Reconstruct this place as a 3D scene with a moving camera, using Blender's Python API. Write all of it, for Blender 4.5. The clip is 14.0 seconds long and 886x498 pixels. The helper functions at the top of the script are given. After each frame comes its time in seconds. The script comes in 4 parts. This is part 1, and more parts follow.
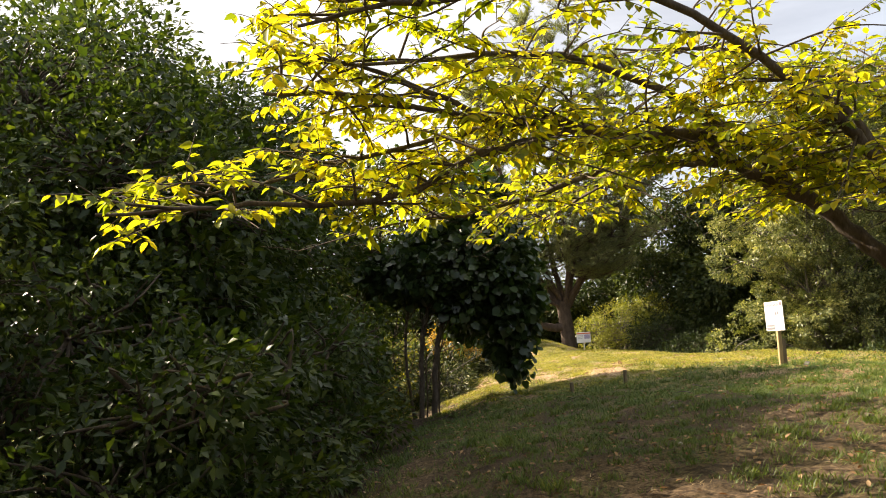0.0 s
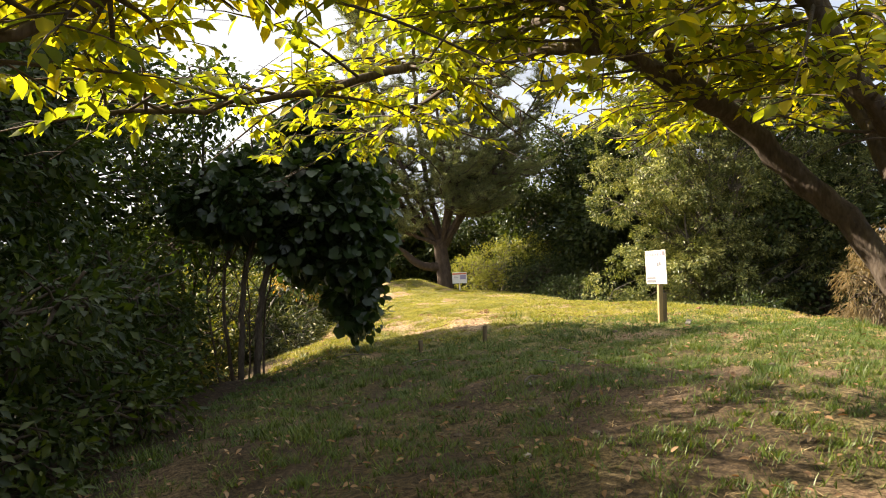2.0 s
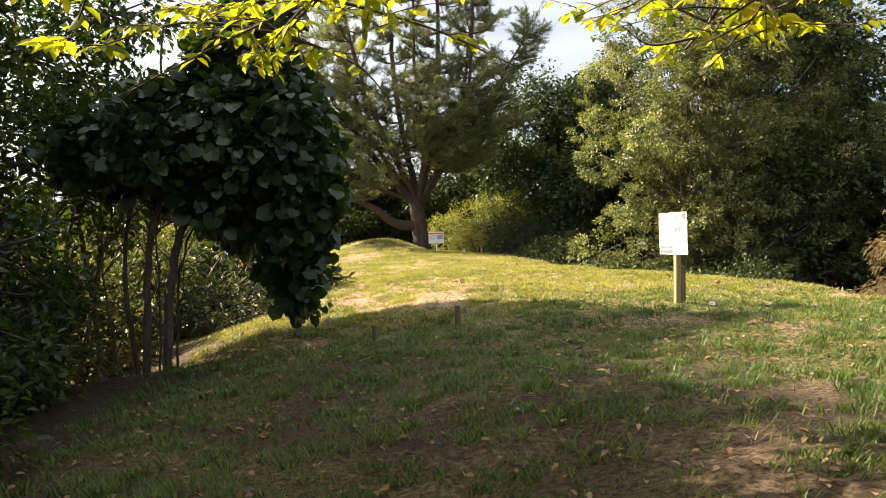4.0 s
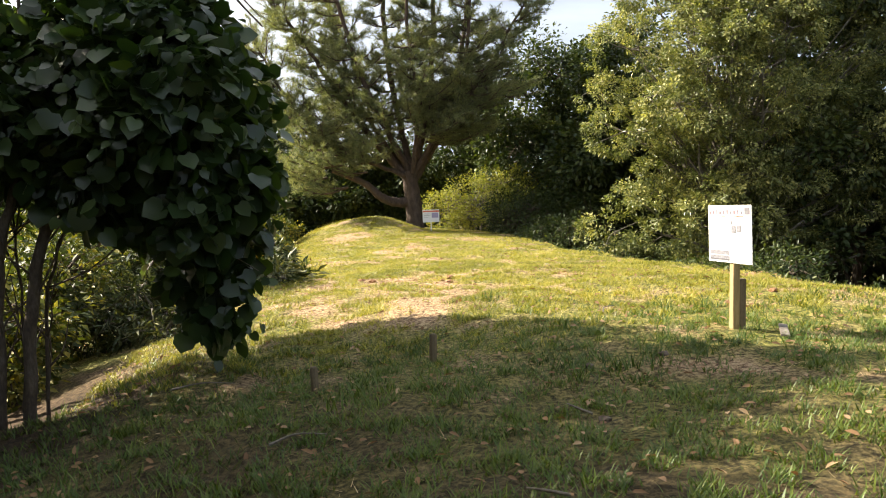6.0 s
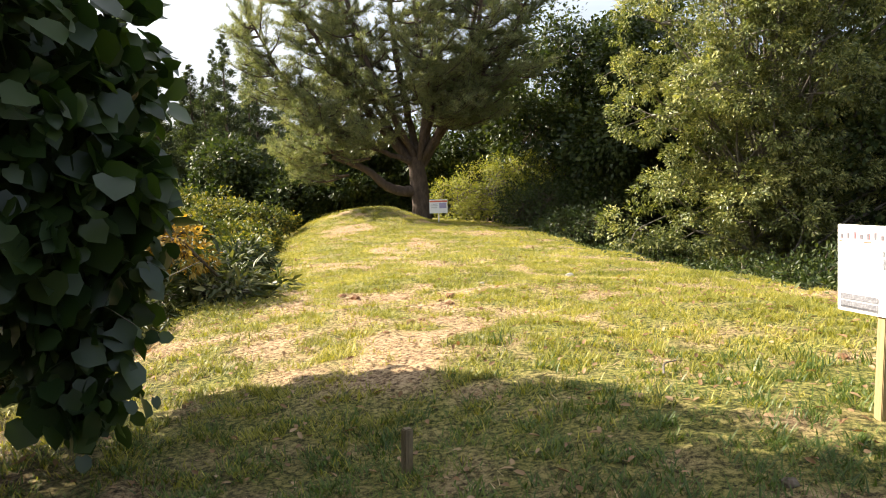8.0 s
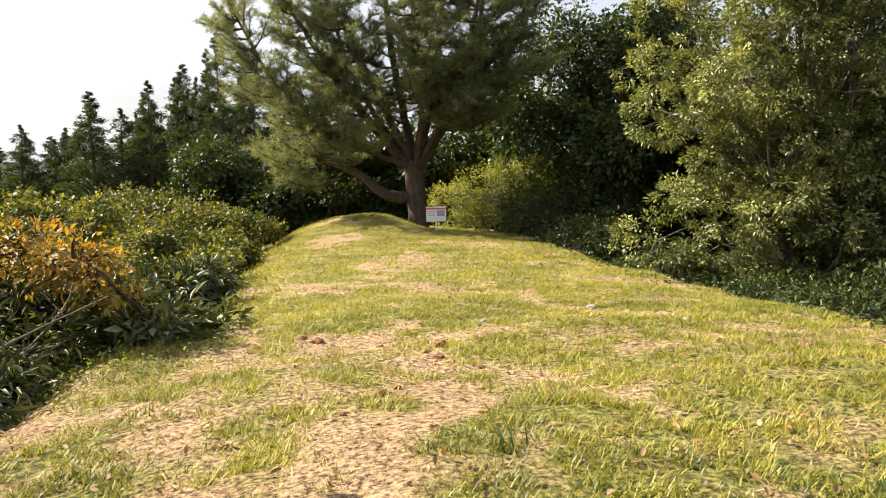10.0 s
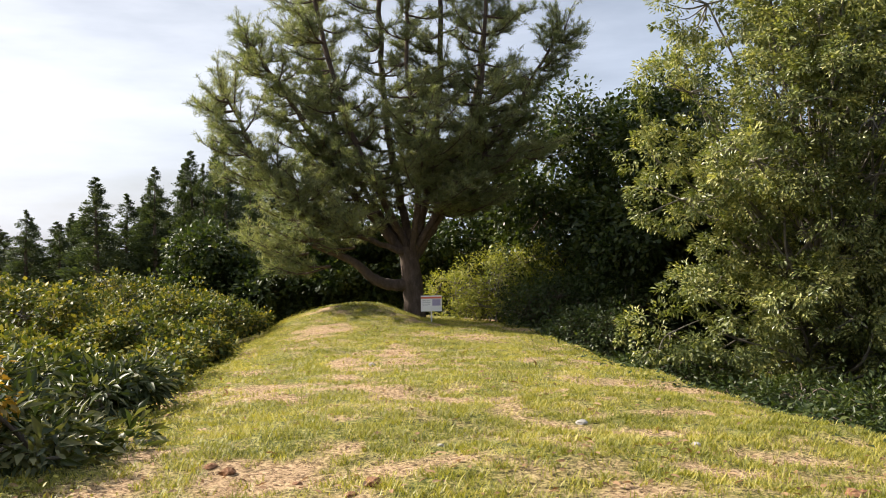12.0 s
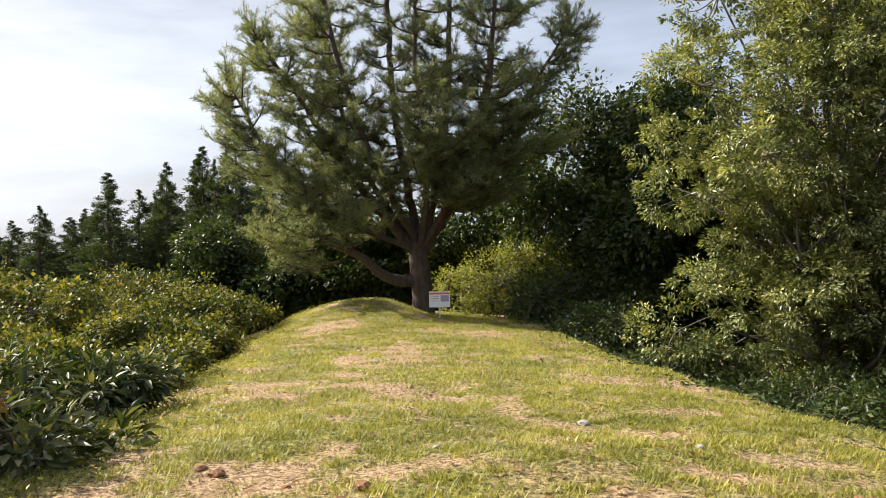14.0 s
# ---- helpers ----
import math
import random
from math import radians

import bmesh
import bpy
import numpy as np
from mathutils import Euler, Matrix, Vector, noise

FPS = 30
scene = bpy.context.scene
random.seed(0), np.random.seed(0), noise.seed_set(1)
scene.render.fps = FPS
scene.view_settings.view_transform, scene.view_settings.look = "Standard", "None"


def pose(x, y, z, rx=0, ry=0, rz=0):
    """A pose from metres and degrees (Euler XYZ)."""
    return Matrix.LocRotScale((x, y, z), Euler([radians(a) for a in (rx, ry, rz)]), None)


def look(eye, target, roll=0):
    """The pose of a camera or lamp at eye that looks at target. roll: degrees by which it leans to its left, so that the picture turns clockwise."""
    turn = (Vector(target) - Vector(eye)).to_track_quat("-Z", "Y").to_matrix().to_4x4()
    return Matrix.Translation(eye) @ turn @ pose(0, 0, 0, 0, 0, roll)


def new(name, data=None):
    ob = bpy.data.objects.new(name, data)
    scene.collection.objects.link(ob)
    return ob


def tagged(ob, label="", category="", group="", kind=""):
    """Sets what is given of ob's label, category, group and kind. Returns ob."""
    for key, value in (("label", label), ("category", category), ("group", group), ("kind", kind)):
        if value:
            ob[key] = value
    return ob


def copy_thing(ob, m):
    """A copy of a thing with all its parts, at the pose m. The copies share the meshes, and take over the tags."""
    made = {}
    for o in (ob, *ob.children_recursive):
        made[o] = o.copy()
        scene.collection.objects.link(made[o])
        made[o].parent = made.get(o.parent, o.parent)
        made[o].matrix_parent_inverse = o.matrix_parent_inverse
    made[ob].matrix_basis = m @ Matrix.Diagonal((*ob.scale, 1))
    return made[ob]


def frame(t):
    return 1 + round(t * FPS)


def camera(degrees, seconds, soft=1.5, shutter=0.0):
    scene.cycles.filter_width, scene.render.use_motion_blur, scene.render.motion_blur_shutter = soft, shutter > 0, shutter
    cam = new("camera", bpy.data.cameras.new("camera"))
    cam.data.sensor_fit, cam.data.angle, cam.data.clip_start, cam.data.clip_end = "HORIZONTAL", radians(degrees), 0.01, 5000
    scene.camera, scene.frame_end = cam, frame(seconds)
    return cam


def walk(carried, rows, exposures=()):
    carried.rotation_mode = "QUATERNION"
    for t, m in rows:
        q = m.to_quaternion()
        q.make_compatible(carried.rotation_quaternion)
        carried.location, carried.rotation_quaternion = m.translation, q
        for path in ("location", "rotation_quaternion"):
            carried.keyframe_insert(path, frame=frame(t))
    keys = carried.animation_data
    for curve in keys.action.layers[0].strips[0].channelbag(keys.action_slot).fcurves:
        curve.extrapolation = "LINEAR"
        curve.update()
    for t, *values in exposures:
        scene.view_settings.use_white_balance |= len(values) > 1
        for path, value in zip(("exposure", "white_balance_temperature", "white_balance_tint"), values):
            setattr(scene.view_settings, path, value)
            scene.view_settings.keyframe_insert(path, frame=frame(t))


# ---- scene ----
cam = camera(56.8, 14.0, soft=1.0)
METRES, EYE, TILT, LEAN, TURN = 14.5, 1.5, 4.0, 3.8, 0.0
ROWS = [
    (0.0, 0.0, 0.0, 0.0, 0.0, 0.0, -0.0),
    (0.5, 0.0164, 0.0398, -0.0016, -3.87, 0.09, -0.43),
    (1.0, 0.0317, 0.0793, 0.0003, -6.11, -1.63, -1.33),
    (1.5, 0.0431, 0.1203, -0.0019, -7.13, -2.68, -1.85),
    (2.0, 0.0576, 0.1617, -0.0043, -7.68, -4.4, -2.2),
    (2.5, 0.0673, 0.201, -0.0079, -8.67, -5.02, -2.56),
    (3.0, 0.0792, 0.2447, -0.0118, -8.62, -5.61, -2.67),
    (3.5, 0.0844, 0.2871, -0.0147, -9.12, -6.74, -2.89),
    (4.0, 0.0945, 0.3284, -0.0149, -8.99, -7.34, -2.83),
    (6.5, 0.1513, 0.5449, -0.0171, -8.83, -9.82, -2.83),
    (7.0, 0.162, 0.588, -0.017, -8.38, -10.25, -3.09),
    (7.5, 0.1725, 0.6339, -0.0188, -8.09, -10.42, -3.08),
    (8.0, 0.179, 0.6727, -0.0232, -7.91, -10.43, -3.03),
    (10.5, 0.2231, 0.8691, -0.0377, -7.85, -9.93, -3.43),
    (11.0, 0.2365, 0.8954, -0.0395, -8.54, -9.02, -3.58),
    (11.5, 0.2462, 0.9153, -0.0388, -8.06, -6.28, -3.59),
    (12.0, 0.262, 0.9379, -0.0421, -6.85, -4.16, -3.5),
    (12.5, 0.2698, 0.9436, -0.0406, -6.47, -3.99, -3.36),
    (13.0, 0.2716, 0.9484, -0.0425, -6.21, -3.91, -3.46),
    (13.5, 0.271, 0.9494, -0.0417, -6.07, -4.23, -3.35),
    (14.0, 0.273, 0.9497, -0.0418, -5.96, -4.55, -3.4),
]
walk(cam, [(t, pose(0, 0, EYE, TILT, LEAN, TURN) @ pose(METRES * x, METRES * y, METRES * z, 90 + pitch, roll, yaw)) for t, x, y, z, yaw, pitch, roll in ROWS],
     exposures=((0.0, 1.66, 7500, 16), (4.0, 1.74, 7050, 14), (8.0, 1.70, 6850, 13), (10.5, 1.38, 7000, 14), (12.0, 1.2, 6550, 14), (14.0, 1.2, 6500, 14)))

# ---- light ----
SUN_TO = Vector((-0.80, 0.36, 0.60)).normalized()
world = bpy.data.worlds.new("sky")
scene.world = world
world.use_nodes = True
wn = world.node_tree
wn.nodes.clear()
w_out = wn.nodes.new("ShaderNodeOutputWorld")
w_bg = wn.nodes.new("ShaderNodeBackground")
w_sky = wn.nodes.new("ShaderNodeTexSky")
w_sky.sky_type, w_sky.sun_disc = "NISHITA", False
w_sky.sun_elevation, w_sky.sun_rotation = math.asin(SUN_TO.z), math.atan2(SUN_TO.x, SUN_TO.y)
w_sky.dust_density, w_sky.air_density = 2.0, 1.0
w_bg.inputs[1].default_value = 0.036
# thin high cloud over the blue
w_dir = wn.nodes.new("ShaderNodeTexCoord")
w_map = wn.nodes.new("ShaderNodeMapping")
w_map.inputs["Scale"].default_value = (1.0, 1.3, 4.5)
w_map.inputs["Rotation"].default_value = (0.25, 0.12, 0.5)
w_noise = wn.nodes.new("ShaderNodeTexNoise")
w_noise.inputs["Scale"].default_value, w_noise.inputs["Detail"].default_value, w_noise.inputs["Roughness"].default_value = 2.2, 6, 0.55
w_ramp = wn.nodes.new("ShaderNodeValToRGB")
w_ramp.color_ramp.elements[0].position, w_ramp.color_ramp.elements[0].color = 0.36, (0.48, 0.48, 0.48, 1)
w_ramp.color_ramp.elements[1].position, w_ramp.color_ramp.elements[1].color = 0.66, (0.95, 0.95, 0.95, 1)
w_mix = wn.nodes.new("ShaderNodeMix")
w_mix.data_type = "RGBA"
# the cloud is brighter towards the sun
w_dot = wn.nodes.new("ShaderNodeVectorMath")
w_dot.operation = "DOT_PRODUCT"
w_dot.inputs[1].default_value = SUN_TO
w_glare = wn.nodes.new("ShaderNodeValToRGB")
w_glare.color_ramp.elements[0].position, w_glare.color_ramp.elements[0].color = 0.0, (0.36, 0.44, 0.56, 1)
w_glare.color_ramp.elements[1].position, w_glare.color_ramp.elements[1].color = 0.85, (0.80, 0.84, 0.88, 1)
w_gain = wn.nodes.new("ShaderNodeVectorMath")
w_gain.operation = "SCALE"
w_gain.inputs["Scale"].default_value = 19.0
wn.links.new(w_dir.outputs["Generated"], w_dot.inputs[0])
wn.links.new(w_dot.outputs["Value"], w_glare.inputs[0])
wn.links.new(w_glare.outputs[0], w_gain.inputs[0])
wn.links.new(w_gain.outputs[0], w_mix.inputs[7])
wn.links.new(w_dir.outputs["Generated"], w_map.inputs[0])
wn.links.new(w_map.outputs[0], w_noise.inputs["Vector"])
wn.links.new(w_noise.outputs["Fac"], w_ramp.inputs[0])
wn.links.new(w_ramp.outputs[0], w_mix.inputs[0])
wn.links.new(w_sky.outputs[0], w_mix.inputs[6])
wn.links.new(w_mix.outputs[2], w_bg.inputs[0])
wn.links.new(w_bg.outputs[0], w_out.inputs[0])
sun = new("sun", bpy.data.lights.new("sun", "SUN"))
sun.data.energy, sun.data.angle, sun.data.color = 5.0, radians(0.55), (1.0, 0.93, 0.80)
sun.matrix_world = look(SUN_TO * 100, (0, 0, 0))

rng = np.random.default_rng(7)


# ---- materials ----
def material(name):
    m = bpy.data.materials.new(name)
    m.use_nodes = True
    m.node_tree.nodes.clear()
    return m, m.node_tree.nodes, m.node_tree.links


def ramp(nodes, stops):
    r = nodes.new("ShaderNodeValToRGB")
    while len(r.color_ramp.elements) < len(stops):
        r.color_ramp.elements.new(0.5)
    for e, (p, c) in zip(r.color_ramp.elements, stops):
        e.position, e.color = p, (*c, 1)
    return r


def leaf_material(name, dark, mid, light, through_share=0.35, rough=0.45, glow=(1.25, 1.3, 0.5), spec=0.4):
    """Leaves: colour by leaf, a glossy skin and light that passes through."""
    m, n, l = material(name)
    out = n.new("ShaderNodeOutputMaterial")
    geo = n.new("ShaderNodeNewGeometry")
    pos = n.new("ShaderNodeTexCoord")
    nz = n.new("ShaderNodeTexNoise")
    nz.inputs["Scale"].default_value = 0.9
    nz.inputs["Detail"].default_value = 2
    l.new(pos.outputs["Object"], nz.inputs["Vector"])
    mixv = n.new("ShaderNodeMath")
    mixv.operation = "MULTIPLY_ADD"
    mixv.inputs[1].default_value = 0.62
    l.new(geo.outputs["Random Per Island"], mixv.inputs[0])
    sub = n.new("ShaderNodeMath")
    sub.operation = "MULTIPLY_ADD"
    sub.inputs[1].default_value, sub.inputs[2].default_value = 1.1, -0.36
    l.new(nz.outputs["Fac"], sub.inputs[0])
    l.new(sub.outputs[0], mixv.inputs[2])
    r = ramp(n, ((0.0, dark), (0.5, mid), (1.0, light)))
    l.new(mixv.outputs[0], r.inputs[0])
    p = n.new("ShaderNodeBsdfPrincipled")
    p.inputs["Roughness"].default_value = rough
    p.inputs["Specular IOR Level"].default_value = spec
    l.new(r.outputs[0], p.inputs["Base Color"])
    tr = n.new("ShaderNodeBsdfTranslucent")
    mul = n.new("ShaderNodeMix")
    mul.data_type, mul.blend_type = "RGBA", "MULTIPLY"
    mul.inputs[0].default_value = 1.0
    mul.inputs[7].default_value = (*glow, 1)
    l.new(r.outputs[0], mul.inputs[6])
    l.new(mul.outputs[2], tr.inputs["Color"])
    mx = n.new("ShaderNodeMixShader")
    mx.inputs[0].default_value = through_share
    l.new(p.outputs[0], mx.inputs[1])
    l.new(tr.outputs[0], mx.inputs[2])
    l.new(mx.outputs[0], out.inputs[0])
    return m


def solid_material(name, stops, scale=8.0, rough=0.8, bump=0.3, stretch=(1, 1, 1), fine=60.0, spec=0.3):
    """Bark, wood, soil: two scales of noise in colour and relief."""
    m, n, l = material(name)
    out = n.new("ShaderNodeOutputMaterial")
    tc = n.new("ShaderNodeTexCoord")
    mp = n.new("ShaderNodeMapping")
    mp.inputs["Scale"].default_value = stretch
    l.new(tc.outputs["Object"], mp.inputs[0])
    a = n.new("ShaderNodeTexNoise")
    a.inputs["Scale"].default_value, a.inputs["Detail"].default_value, a.inputs["Roughness"].default_value = scale, 6, 0.65
    b = n.new("ShaderNodeTexNoise")
    b.inputs["Scale"].default_value, b.inputs["Detail"].default_value = fine, 4
    l.new(mp.outputs[0], a.inputs["Vector"])
    l.new(mp.outputs[0], b.inputs["Vector"])
    mix = n.new("ShaderNodeMix")
    mix.inputs[0].default_value = 0.4
    l.new(a.outputs["Fac"], mix.inputs[2])
    l.new(b.outputs["Fac"], mix.inputs[3])
    r = ramp(n, stops)
    l.new(mix.outputs[0], r.inputs[0])
    p = n.new("ShaderNodeBsdfPrincipled")
    p.inputs["Roughness"].default_value = rough
    p.inputs["Specular IOR Level"].default_value = spec
    l.new(r.outputs[0], p.inputs["Base Color"])
    bp = n.new("ShaderNodeBump")
    bp.inputs["Strength"].default_value, bp.inputs["Distance"].default_value = bump, 0.02
    l.new(mix.outputs[0], bp.inputs["Height"])
    l.new(bp.outputs[0], p.inputs["Normal"])
    l.new(p.outputs[0], out.inputs[0])
    return m


M_CHERRY = leaf_material("cherry_leaf", (0.09, 0.15, 0.02), (0.28, 0.32, 0.035), (0.72, 0.59, 0.06), 0.68, 0.4, (1.4, 1.28, 0.4))
M_VINE = leaf_material("vine_leaf", (0.018, 0.036, 0.013), (0.034, 0.060, 0.020), (0.085, 0.12, 0.038), 0.3, 0.34, (1.3, 1.5, 0.35), 0.5)
M_THICKET = leaf_material("thicket_leaf", (0.020, 0.040, 0.011), (0.042, 0.070, 0.017), (0.12, 0.15, 0.030), 0.4, 0.38, (1.35, 1.35, 0.4), 0.35)
M_YELLOWBUSH = leaf_material("yellow_green_leaf", (0.13, 0.16, 0.03), (0.28, 0.29, 0.05), (0.42, 0.38, 0.08), 0.35, 0.5)
M_OAK = leaf_material("grey_green_leaf", (0.04, 0.056, 0.018), (0.16, 0.185, 0.058), (0.55, 0.51, 0.20), 0.28, 0.34)
M_DARKTREE = leaf_material("dark_green_leaf", (0.016, 0.030, 0.010), (0.042, 0.063, 0.018), (0.12, 0.135, 0.036), 0.3, 0.42, (1.25, 1.3, 0.5), 0.3)
M_NEEDLE = leaf_material("pine_needle", (0.075, 0.095, 0.05), (0.18, 0.205, 0.095), (0.38, 0.37, 0.17), 0.4, 0.42, (1.2, 1.25, 0.6))
M_CEDAR = leaf_material("cedar_needle", (0.03, 0.045, 0.022), (0.055, 0.075, 0.035), (0.10, 0.115, 0.05), 0.3, 0.6)
M_KUDZU = leaf_material("creeper_leaf", (0.020, 0.034, 0.011), (0.09, 0.115, 0.026), (0.44, 0.36, 0.08), 0.28, 0.5, (1.3, 1.25, 0.4), 0.25)
M_SASA = leaf_material("bamboo_grass_leaf", (0.022, 0.034, 0.012), (0.05, 0.068, 0.022), (0.26, 0.25, 0.12), 0.2, 0.45, (1.25, 1.3, 0.4), 0.25)
M_GRASS = leaf_material("grass_blade", (0.07, 0.09, 0.015), (0.27, 0.26, 0.035), (0.56, 0.46, 0.12), 0.35, 0.5)
M_DRY = leaf_material("dry_leaf", (0.13, 0.07, 0.03), (0.26, 0.15, 0.07), (0.42, 0.30, 0.17), 0.2, 0.7, (1.2, 0.9, 0.6))
M_BARK = solid_material("bark", ((0.3, (0.035, 0.026, 0.019)), (0.5, (0.09, 0.068, 0.05)), (0.7, (0.17, 0.14, 0.11))), 9, 0.9, 0.6, (1, 1, 0.35))
M_PINEBARK = solid_material("pine_bark", ((0.3, (0.035, 0.026, 0.02)), (0.5, (0.085, 0.06, 0.045)), (0.7, (0.17, 0.125, 0.10))), 7, 0.9, 0.8, (1, 1, 0.4))
M_PALEBARK = solid_material("pale_bark", ((0.3, (0.06, 0.05, 0.04)), (0.5, (0.15, 0.13, 0.105)), (0.7, (0.30, 0.27, 0.225))), 6, 0.85, 0.4)
M_POST = solid_material("post_wood", ((0.3, (0.24, 0.16, 0.08)), (0.5, (0.36, 0.26, 0.13)), (0.7, (0.48, 0.36, 0.20))), 5, 0.75, 0.2, (6, 6, 0.5))
M_STAKE = solid_material("stake_wood", ((0.3, (0.08, 0.06, 0.04)), (0.5, (0.17, 0.13, 0.08)), (0.7, (0.28, 0.22, 0.14))), 6, 0.85, 0.3, (5, 5, 0.6))
M_WHITE = solid_material("board_white", ((0.3, (0.74, 0.74, 0.73)), (0.7, (0.84, 0.84, 0.83))), 3, 0.45, 0.02)
M_PRINT = solid_material("print_dark", ((0.3, (0.10, 0.10, 0.11)), (0.7, (0.2, 0.2, 0.21))), 12, 0.6, 0.0)
M_PRINTGREY = solid_material("print_grey", ((0.3, (0.10, 0.10, 0.11)), (0.7, (0.28, 0.28, 0.30))), 60, 0.6, 0.0)
M_PRINTRED = solid_material("print_red", ((0.3, (0.55, 0.12, 0.07)), (0.7, (0.68, 0.2, 0.12))), 12, 0.6, 0.0)
M_PRINTBLUE = solid_material("print_blue", ((0.3, (0.22, 0.25, 0.42)), (0.7, (0.5, 0.4, 0.5))), 30, 0.6, 0.0)
M_STRAW = leaf_material("straw", (0.20, 0.12, 0.06), (0.42, 0.30, 0.15), (0.72, 0.58, 0.34), 0.2, 0.7, (1.1, 1.0, 0.7))
# weed green, darkened to put tree shade into the near lawn blades too
M_WEED_SHADED = leaf_material("shaded_weed_blade", (0.035, 0.068, 0.012), (0.08, 0.13, 0.02), (0.19, 0.22, 0.04), 0.32, 0.45)
M_AUTUMN = leaf_material("autumn_leaf", (0.18, 0.13, 0.03), (0.34, 0.25, 0.05), (0.45, 0.36, 0.08), 0.4, 0.5, (1.4, 1.0, 0.4))
M_RUSSET = leaf_material("russet_spray", (0.12, 0.10, 0.055), (0.23, 0.18, 0.10), (0.34, 0.29, 0.17), 0.3, 0.6, (1.2, 1.0, 0.6))
M_STONE = solid_material("stone", ((0.3, (0.24, 0.22, 0.19)), (0.7, (0.42, 0.40, 0.36))), 20, 0.85, 0.3)
M_PRINTPINK = solid_material("print_pink", ((0.3, (0.62, 0.26, 0.28)), (0.7, (0.72, 0.40, 0.42))), 30, 0.6, 0.0)


def turf_material():
    """Green turf, straw and bare earth, mixed by how the grass grows and by fine noise."""
    m, n, l = material("turf")
    out = n.new("ShaderNodeOutputMaterial")
    tc = n.new("ShaderNodeTexCoord")
    fine = n.new("ShaderNodeTexNoise")
    fine.inputs["Scale"].default_value, fine.inputs["Detail"].default_value, fine.inputs["Roughness"].default_value = 22, 8, 0.8
    mid = n.new("ShaderNodeTexNoise")
    mid.inputs["Scale"].default_value, mid.inputs["Detail"].default_value = 2.6, 5
    for t in (fine, mid):
        l.new(tc.outputs["Object"], t.inputs["Vector"])
    straw = ramp(n, ((0.41, (0.06, 0.036, 0.02)), (0.48, (0.28, 0.18, 0.10)), (0.57, (0.58, 0.42, 0.25))))
    green = ramp(n, ((0.41, (0.028, 0.034, 0.010)), (0.49, (0.13, 0.14, 0.03)), (0.58, (0.36, 0.31, 0.09))))
    # brown soil, kept extra dark to stand in for shade on the near ground
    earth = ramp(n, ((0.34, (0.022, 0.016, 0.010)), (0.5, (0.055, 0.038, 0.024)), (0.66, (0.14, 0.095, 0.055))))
    for r in (straw, green, earth):
        l.new(fine.outputs["Fac"], r.inputs[0])
    grow = n.new("ShaderNodeAttribute")
    grow.attribute_name = "growth"
    bare = n.new("ShaderNodeAttribute")
    bare.attribute_name = "bare"
    add = n.new("ShaderNodeMath")
    add.operation = "MULTIPLY_ADD"
    add.inputs[1].default_value = 1.6
    l.new(mid.outputs["Fac"], add.inputs[0])
    shift = n.new("ShaderNodeMath")
    shift.operation = "ADD"
    shift.inputs[1].default_value = -0.85
    shift.use_clamp = True
    l.new(grow.outputs["Fac"], add.inputs[2])
    l.new(add.outputs[0], shift.inputs[0])
    a = n.new("ShaderNodeMix")
    a.data_type = "RGBA"
    l.new(shift.outputs[0], a.inputs[0])
    l.new(straw.outputs[0], a.inputs[6])
    l.new(green.outputs[0], a.inputs[7])
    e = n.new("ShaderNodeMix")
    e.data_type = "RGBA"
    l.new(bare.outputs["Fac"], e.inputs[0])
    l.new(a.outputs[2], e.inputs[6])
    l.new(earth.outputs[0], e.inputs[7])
    p = n.new("ShaderNodeBsdfPrincipled")
    p.inputs["Roughness"].default_value = 0.95
    p.inputs["Specular IOR Level"].default_value = 0.15
    l.new(e.outputs[2], p.inputs["Base Color"])
    bp = n.new("ShaderNodeBump")
    bp.inputs["Strength"].default_value, bp.inputs["Distance"].default_value = 0.9, 0.03
    l.new(fine.outputs["Fac"], bp.inputs["Height"])
    l.new(bp.outputs[0], p.inputs["Normal"])
    l.new(p.outputs[0], out.inputs[0])
    return m


M_GROUND = turf_material()
M_METAL = solid_material("painted_metal", ((0.3, (0.55, 0.55, 0.55)), (0.7, (0.7, 0.7, 0.7))), 12, 0.5, 0.05)


# ---- mesh helpers ----
def link_mesh(name, verts, faces_flat, face_len, mat, parent=None, smooth=False):
    me = bpy.data.meshes.new(name)
    verts = np.asarray(verts, np.float32).reshape(-1, 3)
    faces_flat = np.asarray(faces_flat, np.int32).ravel()
    count = len(faces_flat) // face_len
    me.vertices.add(len(verts))
    me.vertices.foreach_set("co", verts.ravel())
    me.loops.add(len(faces_flat))
    me.loops.foreach_set("vertex_index", faces_flat)
    me.polygons.add(count)
    me.polygons.foreach_set("loop_start", np.arange(count, dtype=np.int32) * face_len)
    if smooth:
        me.polygons.foreach_set("use_smooth", np.ones(count, bool))
    me.materials.append(mat)
    me.update(calc_edges=True)
    ob = new(name, me)
    ob.parent = parent
    return ob


def part(name, bm, mat, parent=None, label=""):
    me = bpy.data.meshes.new(name)
    bm.to_mesh(me)
    bm.free()
    me.materials.append(mat)
    ob = new(name, me)
    ob.parent = parent
    return tagged(ob, label)


def empty(name, x, y, z, label, category, group="", kind="", turn=0):
    ob = new(name)
    ob.matrix_basis = pose(x, y, z, 0, 0, turn)
    return tagged(ob, label, category, group, kind)


def unit(v):
    return v / np.maximum(np.linalg.norm(v, axis=-1, keepdims=True), 1e-9)


